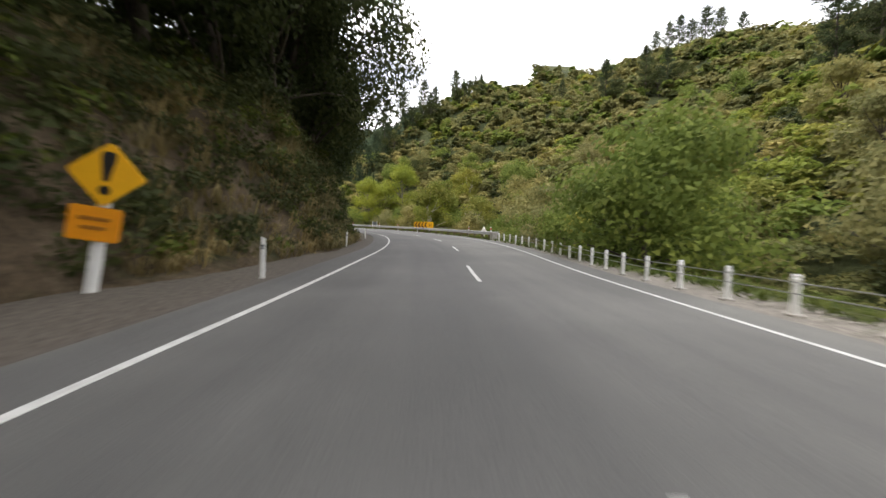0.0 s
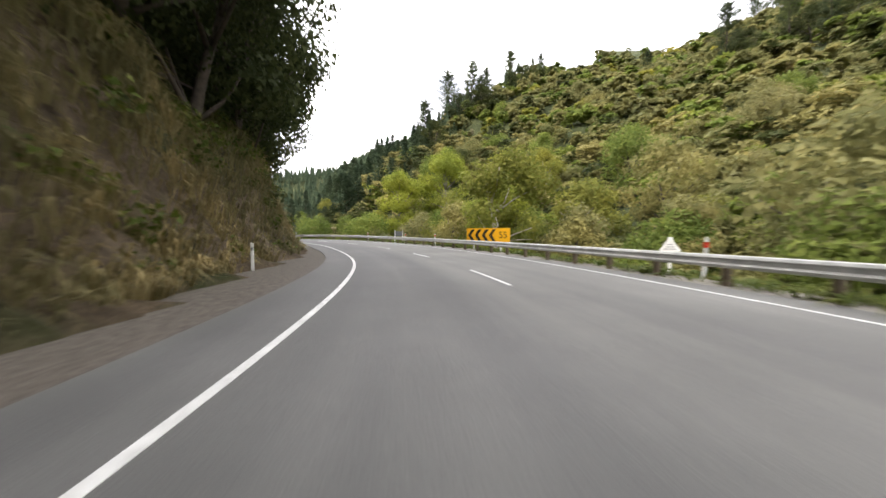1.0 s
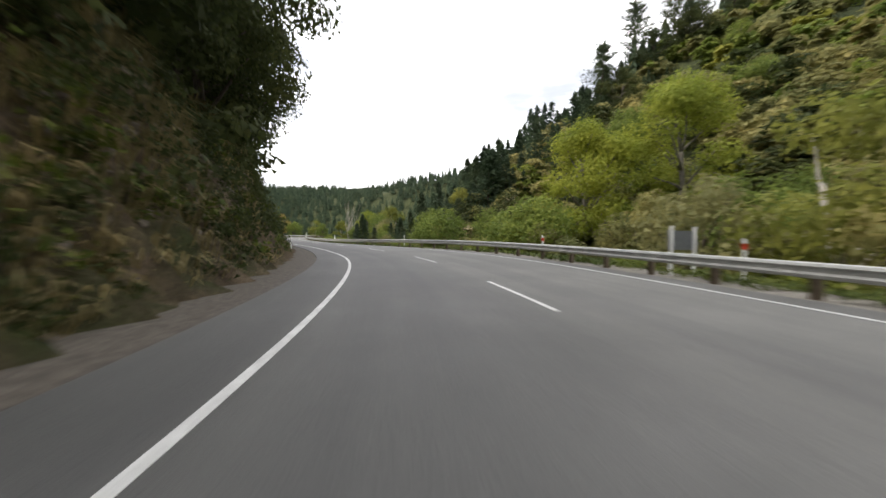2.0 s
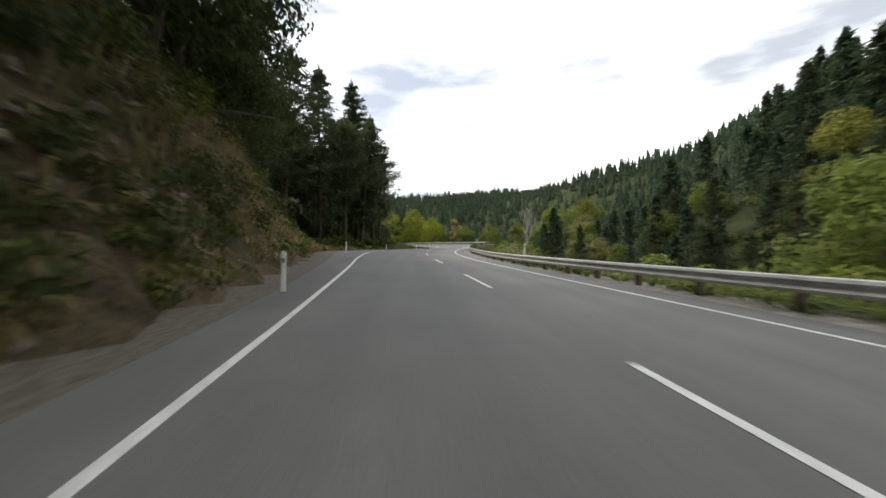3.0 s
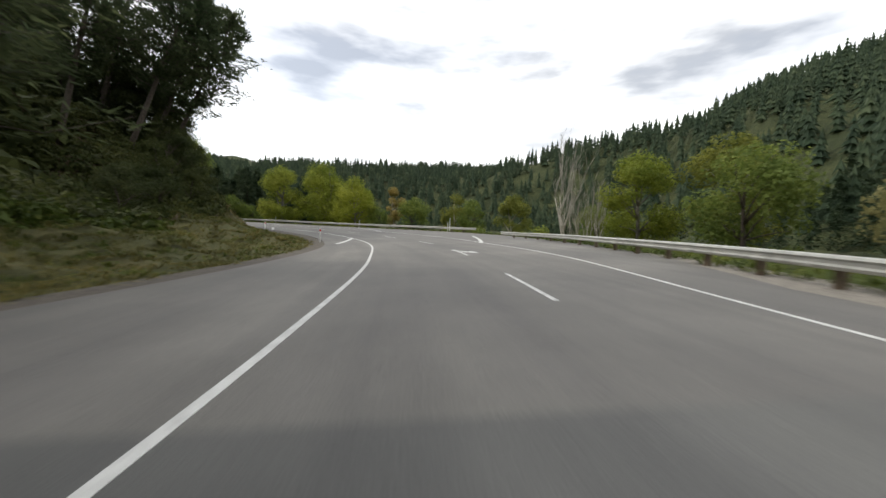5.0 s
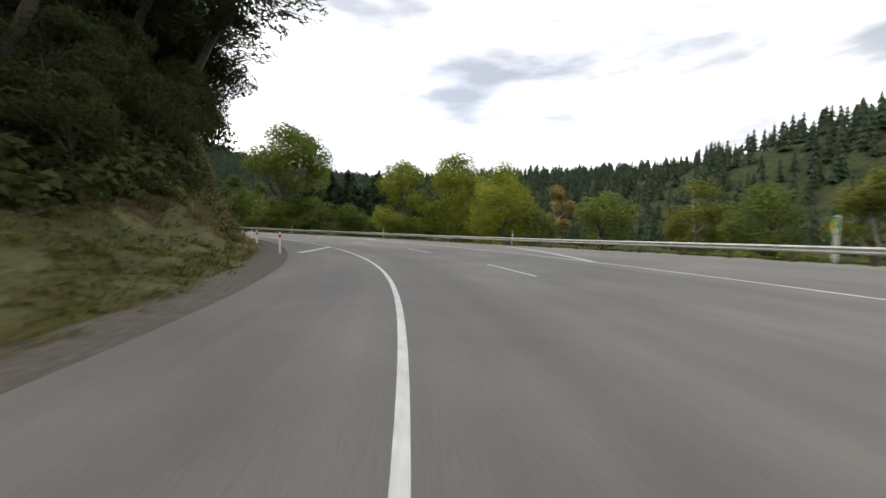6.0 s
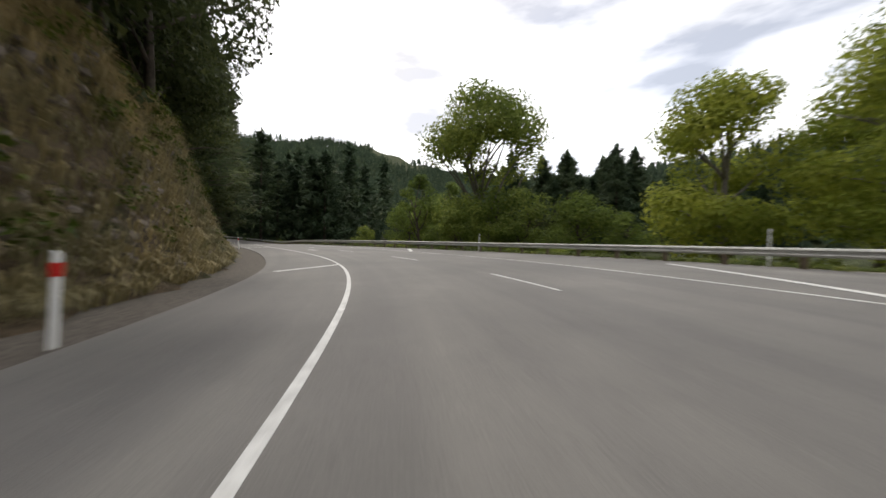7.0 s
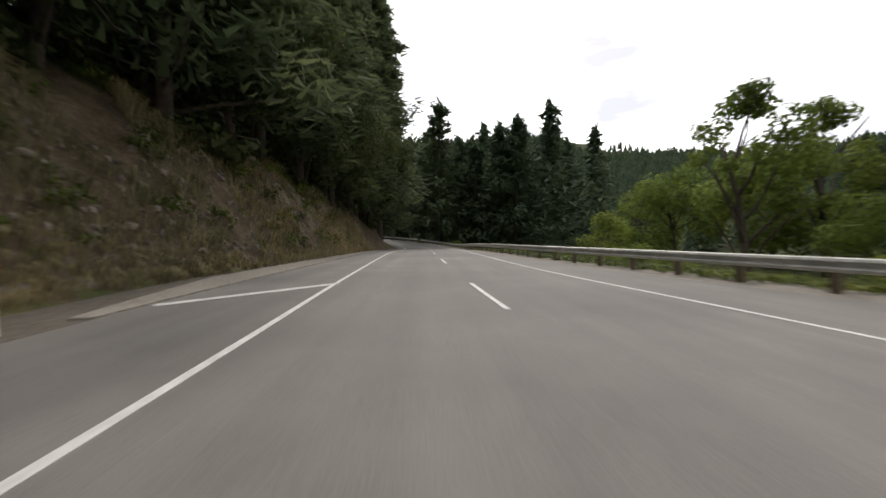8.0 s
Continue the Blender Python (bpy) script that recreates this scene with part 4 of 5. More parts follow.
def broadleaf(seed, h, width, cards, leaf=0.26, trunk_share=0.3, flat=0.35, lobes=15, plump=1.0, apart=False):
    """Trunk, limbs and a crown of many leaf sprays in uneven lobes; height and crown width in metres."""
    rng = np.random.RandomState(seed)
    t0 = h * trunk_share
    tube, pts = limb((0, 0, -0.6), (rng.uniform(-0.1, 0.1), rng.uniform(-0.1, 0.1), 1), h * 0.75, h * 0.022, rng, 0.12, 7)
    pieces, lob = [tube], []
    for k in range(lobes):
        u = rng.uniform(0, 1)
        a = k * 2.4 + rng.uniform(-0.5, 0.5)
        z = t0 + (h - t0) * (0.08 + 0.86 * u)
        reach = width / 2 * math.sqrt(max(0.08, 1 - (2 * abs(u - 0.42)) ** 2)) * rng.uniform(0.55, 0.95)
        r = width * rng.uniform(0.14, 0.25) * plump
        lob.append((reach * math.cos(a), reach * math.sin(a), z, r, r * rng.uniform(0.6, 0.9)))
        if k % 2 == 0:
            j = min(5, 1 + int(u * 5))
            way = Vector(lob[-1][:3]) - pts[j]
            pieces.append(limb(pts[j], way, way.length, h * 0.009, rng, 0.2)[0])
    lob.append((0, 0, h * 0.9, width * 0.17, width * 0.16))
    area = sum(q[3] ** 2 for q in lob)
    crown = crown_vf(lob, cards / area, leaf, rng, flat, 0.3)
    return (pieces, crown) if apart else (joined(*pieces), crown)


def pine(seed, h, width, bare=0.35, branches=70, tuft=0.27, along=8, per=4, cone=False, twigs=True, wide=0.7):
    """A tall conifer: straight trunk, branches in whorls, needle sprays lying along them. cone: widest at the foot."""
    rng = np.random.RandomState(seed)
    lean = (rng.uniform(-0.03, 0.03), rng.uniform(-0.03, 0.03))
    trunk = [(lean[0] * h * u, lean[1] * h * u, h * u - 0.5 * (u == 0)) for u in np.linspace(0, 1, 7)]
    pieces = [tube_vf(trunk, np.linspace(h * 0.014, h * 0.003, 7), 6)]
    spots, ways = [], []
    for k in range(branches):
        level = (k // 6) * 6 / branches if not cone else k / branches
        u = bare + (1 - bare) * level ** 0.85 * 0.98 + rng.uniform(-0.006, 0.006)
        a = k * 2.4 + rng.uniform(-0.5, 0.5)
        g = min(0.999, max(0.0, (u - bare) / (1 - bare)))
        shape = (1 - g) ** 0.75 + 0.06 if cone else (0.5 + 1.2 * g if g < 0.35 else 1.05 * (1 - g) ** 0.6 + 0.12)
        reach = width / 2 * shape * rng.uniform(0.55, 1.2)
        rise = rng.uniform(-0.25, 0.1) if cone else rng.uniform(-0.1, 0.35)
        base = np.array((lean[0] * h * u, lean[1] * h * u, h * u))
        out = np.array((math.cos(a), math.sin(a), rise))
        tip = base + out * reach + (0, 0, 0.14 * reach)
        mid = base + out * reach * 0.55 - (0, 0, 0.04 * reach)
        if twigs:
            pieces.append(tube_vf([tuple(base), tuple(mid), tuple(tip)], [0.05, 0.03, 0.008], 3))
        for q in np.linspace(0.25, 1.0, along):
            p = base * (1 - q) ** 2 + 2 * mid * q * (1 - q) + tip * q * q
            for _ in range(per):
                spots.append(p + rng.normal(size=3) * (0.10 + 0.05 * reach))
                ways.append(out + rng.normal(size=3) * 0.2)
    for _ in range(30):
        spots.append(np.array((lean[0] * h + rng.normal() * 0.15, lean[1] * h + rng.normal() * 0.15, h * rng.uniform(0.93, 1.02))))
        ways.append(np.array((rng.normal() * 0.5, rng.normal() * 0.5, 1.0)))
    return joined(*pieces), sprays_vf(np.array(spots), np.array(ways), tuft, rng, 1.75, wide)


def bare_tree(seed, h):
    """A leafless pale tree of forking branches."""
    rng = np.random.RandomState(seed)
    pieces = []

    def grow(a, way, length, r, depth):
        tube, pts = limb(a, way, length, r, rng, 0.22, 4)
        pieces.append(tube)
        if depth:
            for j in range(3 if depth > 1 else 4):
                w = (Vector(way).normalized() + Vector((rng.normal() * 0.22, rng.normal() * 0.22, 0.4 + rng.normal() * 0.2))).normalized()
                grow(pts[1 + j % 3], w, length * rng.uniform(0.5, 0.72), r * 0.5, depth - 1)

    for k in range(3):
        grow((rng.normal() * 0.4, rng.normal() * 0.4, -0.4), (rng.normal() * 0.08, rng.normal() * 0.08, 1), h * 0.55, h * 0.010, 4)
    return joined(*pieces)


def set_tree(proto, x, y, scale=1.0, turn=0.0, tilt=(0.0, 0.0), sink=0.3, label="", stretch=1.0):
    z = float(ground_z(x, y)) - sink
    ob = copy_thing(proto, pose(x, y, z, tilt[0], tilt[1], turn) @ Matrix.Diagonal((scale, scale, scale * stretch, 1)))
    return tagged(ob, label) if label else ob


def lean_to(turn, x, y, lean):
    """The tilt that leans a tree, turned by so many degrees, towards the road from its place."""
    s = float(on_road(x, y)[0][0])
    rx, ry = (float(np.interp(s, LS, RIGHT[:, k])) for k in (0, 1))
    b = math.atan2(ry, rx) - radians(turn)
    return -lean * math.sin(b), lean * math.cos(b)


def drop_proto(root):
    for o in (*root.children_recursive, root):
        bpy.data.objects.remove(o)


DARK = [tree_root("native_tree", "dark evergreen native tree overhanging the cut bank", "tree", t, M_BARK, c, M_DARKLEAF) for t, c in (broadleaf(21 + k, 9.0, 7.0, 8500, 0.11, 0.16, lobes=20) for k in range(4))]
GREEN = [tree_root("leafy_tree", "leafy green broadleaf tree beyond the road", "tree", t, M_BARK, c, M_GREENLEAF) for t, c in (broadleaf(31 + k, 10.0, 7.5, 4800, 0.19, 0.14, lobes=22, plump=1.2) for k in range(3))]
OLIVE = [tree_root("scrub_tree", "olive green scrub tree on the hillside", "tree", t, M_BARK, c, M_OLIVE) for t, c in (broadleaf(41 + k, 8.0, 6.5, 3200, 0.18, 0.25, 0.6, lobes=20, plump=1.15) for k in range(3))]
GOLD = [tree_root("autumn_tree", "yellow green broadleaf tree turning in autumn", "tree", t, M_PALE_BARK, c, M_YELLOWLEAF) for t, c in (broadleaf(51 + k, 12.0, 8.0, 5200, 0.21, 0.12, lobes=22, plump=1.2) for k in range(3))]
POPLAR = [tree_root("poplar", "tall broad poplar with bright green and yellow leaves", "tree", t[0], M_GREYBARK, c, m, t[1:]) for (t, c), m in ((broadleaf(55, 16.0, 11.0, 16000, 0.175, 0.06, 0.3, 30, 1.15, True), M_LIMELEAF), (broadleaf(56, 16.0, 10.5, 16000, 0.175, 0.06, 0.3, 30, 1.15, True), M_LIMELEAF), (broadleaf(57, 18.0, 11.0, 17000, 0.165, 0.46, 0.3, 30, 1.1, True), M_GREENLEAF))]
SYCAMORE = tree_root("leafy_tree", "broad bright green leafy tree behind the wire fence", "tree", *(lambda t, c: (t, M_BARK, c, M_GREENLEAF))(*broadleaf(59, 10.0, 10.0, 11000, 0.17, 0.03, 0.3, 26, 1.05)))
AIRY = tree_root("leafy_tree", "tall airy grey green broadleaf tree beyond the rail", "tree", *(lambda t, c: (t, M_BARK, c, M_GREENLEAF))(*broadleaf(58, 16.0, 8.0, 4200, 0.2, 0.3, 0.3, 20, 0.85)))
RUST = [tree_root("rust_poplar", "rust coloured autumn poplar in the valley", "tree", t, M_PALE_BARK, c, M_ORANGELEAF) for t, c in (broadleaf(61 + k, 12.0, 5.0, 4200, 0.2, 0.12, lobes=20, plump=1.25) for k in range(1))]
PINES = [tree_root("pine_tree", "tall dark pine tree with bare lower trunk", "tree", t, M_BARK, c, M_PINE) for t, c in (pine(71 + k, 20.0, 9.5, 0.14 + 0.08 * k, 100, 0.2, 10, 7, wide=0.42) for k in range(4))]
FULLPINE = [tree_root("conifer", "dense dark conifer with branches to the ground", "tree", t, M_BARK, c, M_PINE) for t, c in (pine(81 + k, 16.0, 7.0, 0.06, 110, 0.2, 10, 8, True, wide=0.42) for k in range(3))]
TALLPINE = [tree_root("pine_tree", "tall cone-shaped dark pine with layered branches", "tree", t, M_BARK, c, M_PINE) for t, c in (pine(141 + k, 28.0, 11.5, 0.12 + 0.05 * k, 130, 0.25, 12, 8, True, wide=0.36) for k in range(3))]
MIDPINE = [tree_root("conifer", "dark green plantation conifer on the slope", "tree", t, M_BARK, c, M_FARPINE) for t, c in (pine(101 + k, 15.0, 8.0, 0.05, 84, 0.27, 7, 5, True, False, wide=0.5) for k in range(3))]
BARE = [tree_root("bare_tree", "leafless pale grey tree behind the guard rail", "tree", bare_tree(91 + k, 15.0), M_PALE_BARK) for k in range(2)]

tr = np.random.RandomState(5)

# dark trees along the top of the first cut bank
# row runs back past the start: unseen trees added to shade the left bank
for s0 in np.arange(-36, 128, 4.0):
    for row, (off, low, high) in enumerate(((-0.2, 1.1, 1.6), (4.4, 1.35, 1.85))):
        if row and tr.uniform() < 0.3:
            continue
        s1 = s0 + tr.uniform(-1.6, 1.6)
        d1 = float(SEAL_LEFT(s1) - TOE(s1) - BANK_W(s1)) - off - tr.uniform(0, 2)
        x, y = place(s1, d1)
        if abs(float(on_road(x, y)[0][0]) - s1) > 6:
            continue
        turn = tr.uniform(0, 360)
        set_tree(DARK[tr.randint(4)], float(x), float(y), tr.uniform(low, high), turn, lean_to(turn, float(x), float(y), tr.uniform(-2, 6) if s1 > 12 else tr.uniform(6, 14)))
for s1, d1, sc, lean in ((27.0, -7.6, 1.55, 15), (23.0, -8.2, 1.5, 10)):
    x, y = place(s1, d1)
    set_tree(DARK[tr.randint(4)], float(x), float(y), sc, 40, lean_to(40, float(x), float(y), lean))
# and along the second one
for s0 in np.arange(246, 344, 4.4):
    for row, off in enumerate((-0.7, 4.5, 10.0)):
        s1 = s0 + tr.uniform(-1.6, 1.6)
        d1 = float(SEAL_LEFT(s1) - TOE(s1) - BANK_W(s1)) - off - tr.uniform(0, 2)
        x, y = place(s1, d1)
        if abs(float(on_road(x, y)[0][0]) - s1) > 6:
            continue
        kind = DARK[tr.randint(4)] if row == 0 or tr.uniform() < 0.3 else FULLPINE[tr.randint(3)]
        set_tree(kind, float(x), float(y), tr.uniform(1.3, 1.75) if row == 0 else tr.uniform(1.1, 1.5), tr.uniform(0, 360), (tr.uniform(-5, 5), tr.uniform(-5, 5)))
# pine grove on the rise
for s0 in np.arange(137, 178, 4.4):
    for off in (9.0, 16.0, 25.0):
        if tr.uniform() < 0.4:
            continue
        s1 = s0 + tr.uniform(-1.8, 1.8)
        d1 = float(min(SEAL_LEFT(s1), -6.0)) - off * 0.85 - (2.5 if s1 < 146 else 0.3) - tr.uniform(0, 3)
        x, y = place(s1, d1)
        set_tree(PINES[tr.randint(4)], float(x), float(y), tr.uniform(1.0, 1.35), tr.uniform(0, 360), (tr.uniform(-5, 5), tr.uniform(-5, 5)))
for x, y, sc in ((-80.5, 100.0, 1.08), (-84.5, 97.0, 1.0), (-77.5, 94.5, 1.1), (-71.5, 93.5, 1.2), (-64.0, 82.0, 1.1)):
    set_tree(TALLPINE[tr.randint(3)], x, y, sc, tr.uniform(0, 360), (tr.uniform(-3, 3), tr.uniform(-3, 3)))
for s1, d1, sc in ((286, -11.0, 1.35), (290, -10.5, 1.4), (295, -11.0, 1.4), (300, -10.0, 1.4), (306, -9.0, 1.4), (312, -8.5, 1.5), (318, -9.0, 1.5), (323, -8.0, 1.8), (329, -7.0, 1.95), (336, -6.6, 1.8), (344, -6.5, 1.6), (349, -8.5, 1.7), (354, -11.0, 1.75), (359, -9.5, 1.7), (365, -11.0, 1.65), (371, -9.5, 1.6), (356, -17.0, 1.7), (364, -18.0, 1.7)):
    x, y = place(s1, d1)
    set_tree(FULLPINE[tr.randint(3)], float(x), float(y), sc * 1.25, tr.uniform(0, 360))

# tall pines that lean over the road from the top of the second bank
for x, y, kind, sc, lean, turn in ((-120.5, 114.5, 3, 1.4, 20, 20), (-116.5, 112.5, 2, 1.25, 17, 140), (-112.0, 110.0, 3, 1.2, 16, 250), (-122.5, 108.0, 3, 1.35, 12, 80), (-127.0, 113.5, 1, 1.15, 12, 310),
                                   (-131.5, 110.5, 1, 1.15, 9, 200), (-109.0, 104.5, 2, 1.25, 9, 30), (-117.0, 102.0, 3, 1.3, 6, 170), (-103.5, 100.0, 3, 1.1, 6, 290)):
    a = radians(turn)
    set_tree(PINES[kind], x, y, sc, turn, (-lean * math.cos(a), lean * math.sin(a)), label="tall dark pine leaning out over the road")

# trees beyond the wire fence and the first guard rail
for x, y, kind, sc in ((45.5, -4.5, SYCAMORE, 0.95), (49.5, 3.5, SYCAMORE, 0.8), (53.0, 3.0, GREEN[1], 1.0), (57.0, -8.0, OLIVE[0], 1.0), (55.0, 12.0, OLIVE[1], 1.1), (50.0, 20.0, GREEN[2], 0.7),
                       (46.0, 33.0, GREEN[1], 0.75), (42.0, 41.0, OLIVE[2], 1.0), (36.0, 47.0, POPLAR[1], 0.72), (31.0, 52.0, OLIVE[1], 1.0), (26.0, 58.0, OLIVE[2], 0.9),
                       (39.0, 58.0, GREEN[0], 1.0), (52.0, 44.0, OLIVE[0], 1.2), (60.0, 30.0, OLIVE[2], 1.2), (19.0, 79.0, POPLAR[1], 0.98), (14.0, 78.0, GOLD[2], 0.8),
                       (24.0, 70.0, OLIVE[0], 1.0), (28.0, 82.0, POPLAR[1], 1.0), (6.0, 86.0, GREEN[2], 0.7), (35.3, 40.1, GOLD[1], 0.92), (31.3, 97.7, DARK[1], 0.95), (28.5, 95.0, DARK[2], 0.8), (39.4, 147.2, PINES[0], 0.85), (36.5, 146.0, PINES[1], 0.75), (63.3, 186.8, PINES[0], 0.5), (60.0, 186.0, PINES[1], 0.42), (49.5, 24.4, OLIVE[0], 1.35), (47.0, 17.0, OLIVE[1], 0.9), (45.0, 70.0, GOLD[1], 0.9), (56.0, 60.0, GREEN[1], 1.1)):
    set_tree(kind, x, y, sc, tr.uniform(0, 360), (tr.uniform(-4, 4), tr.uniform(-4, 4)))
# a row of small trees close behind the first rail
for s0 in np.arange(24, 112, 3.2):
    s1 = s0 + tr.uniform(-1.4, 1.4)
    d1 = float(VERGE_RIGHT(s1)) + tr.uniform(7.5, 14.0)
    x, y = place(s1, d1)
    kind = (OLIVE[tr.randint(3)], OLIVE[tr.randint(3)], GREEN[tr.randint(3)], GOLD[tr.randint(3)])[tr.choice(4, p=(0.35, 0.25, 0.34, 0.06))]
    set_tree(kind, float(x), float(y), tr.uniform(0.6, 0.95), tr.uniform(0, 360), (tr.uniform(-5, 5), tr.uniform(-5, 5)))
at, s, d, rng = scatter(190, (-20, -70, 170, 190), 31, lambda s, d, x, y, r: (d > VERGE_RIGHT(s) + 16) & (s < 106) & (d < 95))
for x, y, _ in at:
    kind = OLIVE[tr.randint(3)] if tr.uniform() < 0.66 else GREEN[tr.randint(3)]
    set_tree(kind, float(x), float(y), tr.uniform(0.5, 1.05), tr.uniform(0, 360))
# plantation conifers near the road, right of the straight and beyond the last bend
at, s, d, rng = scatter(1500, (-110, 60, 40, 240), 33, lambda s, d, x, y, r: (s > 108) & (s < 216) & (d > VERGE_RIGHT(s) + SLOPE_AT(s) * 0.9) & (d > 30) & (d < 88) & (r.uniform(size=len(s)) < 0.5))
for (x, y, _), d1 in zip(at, d):
    if d1 < 40:
        set_tree(MIDPINE[tr.randint(3)], float(x), float(y), tr.uniform(0.5, 0.85), tr.uniform(0, 360))
WOOD = at[d >= 40]
at, s, d, rng = scatter(700, (-320, -60, -190, 100), 34, lambda s, d, x, y, r: (s > 338) & (np.abs(d) > 9) & (np.abs(d) < 60) & (r.uniform(size=len(s)) < 0.5))
for (x, y, _), d1 in zip(at, d):
    if abs(d1) < 30:
        set_tree(MIDPINE[tr.randint(3)], float(x), float(y), tr.uniform(1.6, 2.2), tr.uniform(0, 360))
WOOD_END = at[np.abs(d) >= 30]
# tall conifers across the valley floor
at, s, d, rng = scatter(240, (-240, 128, -186, 215), 35, lambda s, d, x, y, r: (x + 0.55 * (y - 130) < -178) & (d > 40))
for x, y, _ in at:
    set_tree(MIDPINE[tr.randint(3)], float(x), float(y), tr.uniform(0.95, 1.35), tr.uniform(0, 360))
# pines on the slope right of the bend
at, s, d, rng = scatter(520, (-20, 50, 50, 140), 37, lambda s, d, x, y, r: (s > 108) & (s < 146) & (d > 19) & (d < 44) & (r.uniform(size=len(s)) < 0.8))
for (x, y, _), d1 in zip(at, d):
    if d1 < 31:
        if tr.uniform() < 0.5:
            set_tree(PINES[tr.randint(2)], float(x), float(y), tr.uniform(0.24, 0.36), tr.uniform(0, 360), label="young dark pine on the slope above the bend")
        else:
            set_tree(MIDPINE[tr.randint(3)], float(x), float(y), tr.uniform(0.28, 0.43), tr.uniform(0, 360))
WOOD_LOW = at[d >= 31]
# pines and leafy trees close behind the rail of the straight
at, s, d, rng = scatter(900, (-70, 70, 20, 170), 38, lambda s, d, x, y, r: (s > 140) & (s < 180) & (d > VERGE_RIGHT(s) + 9) & (d < 32) & (r.uniform(size=len(s)) < 0.5))
for x, y, _ in at:
    if tr.uniform() < 0.6:
        set_tree(MIDPINE[tr.randint(3)], float(x), float(y), tr.uniform(0.4, 0.62), tr.uniform(0, 360))
    else:
        set_tree(GREEN[tr.randint(3)] if tr.uniform() < 0.6 else OLIVE[tr.randint(3)], float(x), float(y), tr.uniform(0.4, 0.6), tr.uniform(0, 360))
# dark pines standing out on the hill
for az, dist, sc in ((27, 150, 1.0), (32, 155, 1.0), (34.5, 150, 0.9), (21, 190, 0.6), (50, 95, 1.2), (53, 90, 1.1), (56, 97, 1.2), (5, 190, 1.0), (0, 170, 1.1), (-3, 165, 1.1), (-6, 150, 1.0), (9, 200, 0.7)):
    x, y = 33.5 + dist * math.sin(radians(az)), -22.7 + dist * math.cos(radians(az))
    set_tree(PINES[tr.randint(2)], x, y, sc * 0.95, tr.uniform(0, 360))
    set_tree(DARK[tr.randint(4)], x + 4, y - 2, sc * 1.2, tr.uniform(0, 360))
for az, dist, sc in ((34.5, 300, 1.3), (36.0, 305, 1.5), (37.2, 298, 1.6), (38.6, 306, 1.5), (40.0, 300, 1.7), (41.5, 305, 1.6), (44.0, 300, 1.2)):
    x, y = 33.6 + dist * math.sin(radians(az)), -7.6 + dist * math.cos(radians(az))
    set_tree(PINES[tr.randint(2)], x, y, sc, tr.uniform(0, 360), label="dark pine standing on the ridge")
# taller plantation trees along the near ridge
at, s, d, rng = scatter(260, (-45, 95, 34, 165), 36, lambda s, d, x, y, r: (s > 104) & (s < 158) & (d > 40) & (d < 90))
WOOD_TALL, WOOD_SIZE = at, np.interp(s, [104, 122, 136, 158], [0.28, 0.3, 0.45, 0.74])
# the valley: poplars, shrubs, bare trees
for x, y, kind, sc in ((-173.5, 126.4, POPLAR[2], 1.4), (-163.0, 137.0, GREEN[1], 0.9), (-152.0, 145.5, POPLAR[1], 1.08), (-146.0, 153.0, POPLAR[0], 1.1), (-155.5, 160.0, POPLAR[1], 1.1), (-132.5, 155.0, POPLAR[0], 0.84),
                       (-139.0, 161.0, POPLAR[1], 0.85), (-150.0, 182.0, RUST[0], 1.25), (-169.0, 130.5, GREEN[0], 1.0), (-170.0, 122.5, GREEN[1], 0.95), (-172.0, 127.0, GREEN[2], 1.05), (-176.0, 133.0, DARK[1], 0.95), (-171.5, 136.0, DARK[2], 0.75), (-166.5, 126.0, GREEN[2], 0.5), (-181.0, 126.0, DARK[0], 0.95), (-166.0, 143.0, GREEN[0], 0.6), (-172.0, 150.0, GREEN[2], 0.65), (-160.0, 133.5, GREEN[0], 0.5), (-168.0, 122.0, GREEN[1], 0.65),
                       (-122.0, 165.0, GREEN[1], 0.95), (-113.0, 170.0, GOLD[2], 0.85), (-128.0, 158.0, GREEN[2], 0.7), (-104.0, 165.0, GREEN[0], 0.8), (-98.0, 172.0, GOLD[1], 0.9),
                       (-78.0, 166.0, GREEN[1], 0.8), (-69.0, 155.0, POPLAR[1], 0.85), (-58.0, 146.0, GREEN[2], 1.1), (-60.0, 158.0, GOLD[1], 1.2), (-48.0, 138.0, OLIVE[0], 1.1), (-40.0, 126.0, GREEN[0], 0.7),
                       (-178.0, 118.0, GREEN[2], 0.6), (-187.0, 113.5, AIRY, 1.0), (-182.0, 104.0, GREEN[0], 0.55), (-193.0, 119.0, AIRY, 0.95), (-198.0, 116.0, GREEN[2], 1.3), (-204.0, 108.0, GREEN[1], 1.25),
                       (-212.0, 104.0, GREEN[0], 1.2), (-30.0, 112.0, OLIVE[2], 0.6), (-22.0, 116.0, GREEN[1], 0.55), (-15.0, 108.0, GREEN[2], 0.5), (-4.0, 100.0, GOLD[1], 0.6)):
    set_tree(kind, x, y, sc, tr.uniform(0, 360), (tr.uniform(-3, 3), tr.uniform(-3, 3)))
for s1, d1, sc in ((198, -16.0, 0.5), (203, -15.0, 0.45), (207, -17.0, 0.6), (211, -14.5, 0.5), (215, -13.0, 0.5), (218, -16.0, 0.65), (221, -11.5, 0.5), (225, -13.0, 0.7), (229, -10.0, 0.6), (233, -12.0, 0.7), (236, -9.0, 0.65), (240, -9.5, 0.8), (244, -9.0, 0.9)):
    x, y = place(s1, d1)
    set_tree(DARK[tr.randint(4)], float(x), float(y), sc, tr.uniform(0, 360), label="low dark evergreen tree on the hill's shoulder")
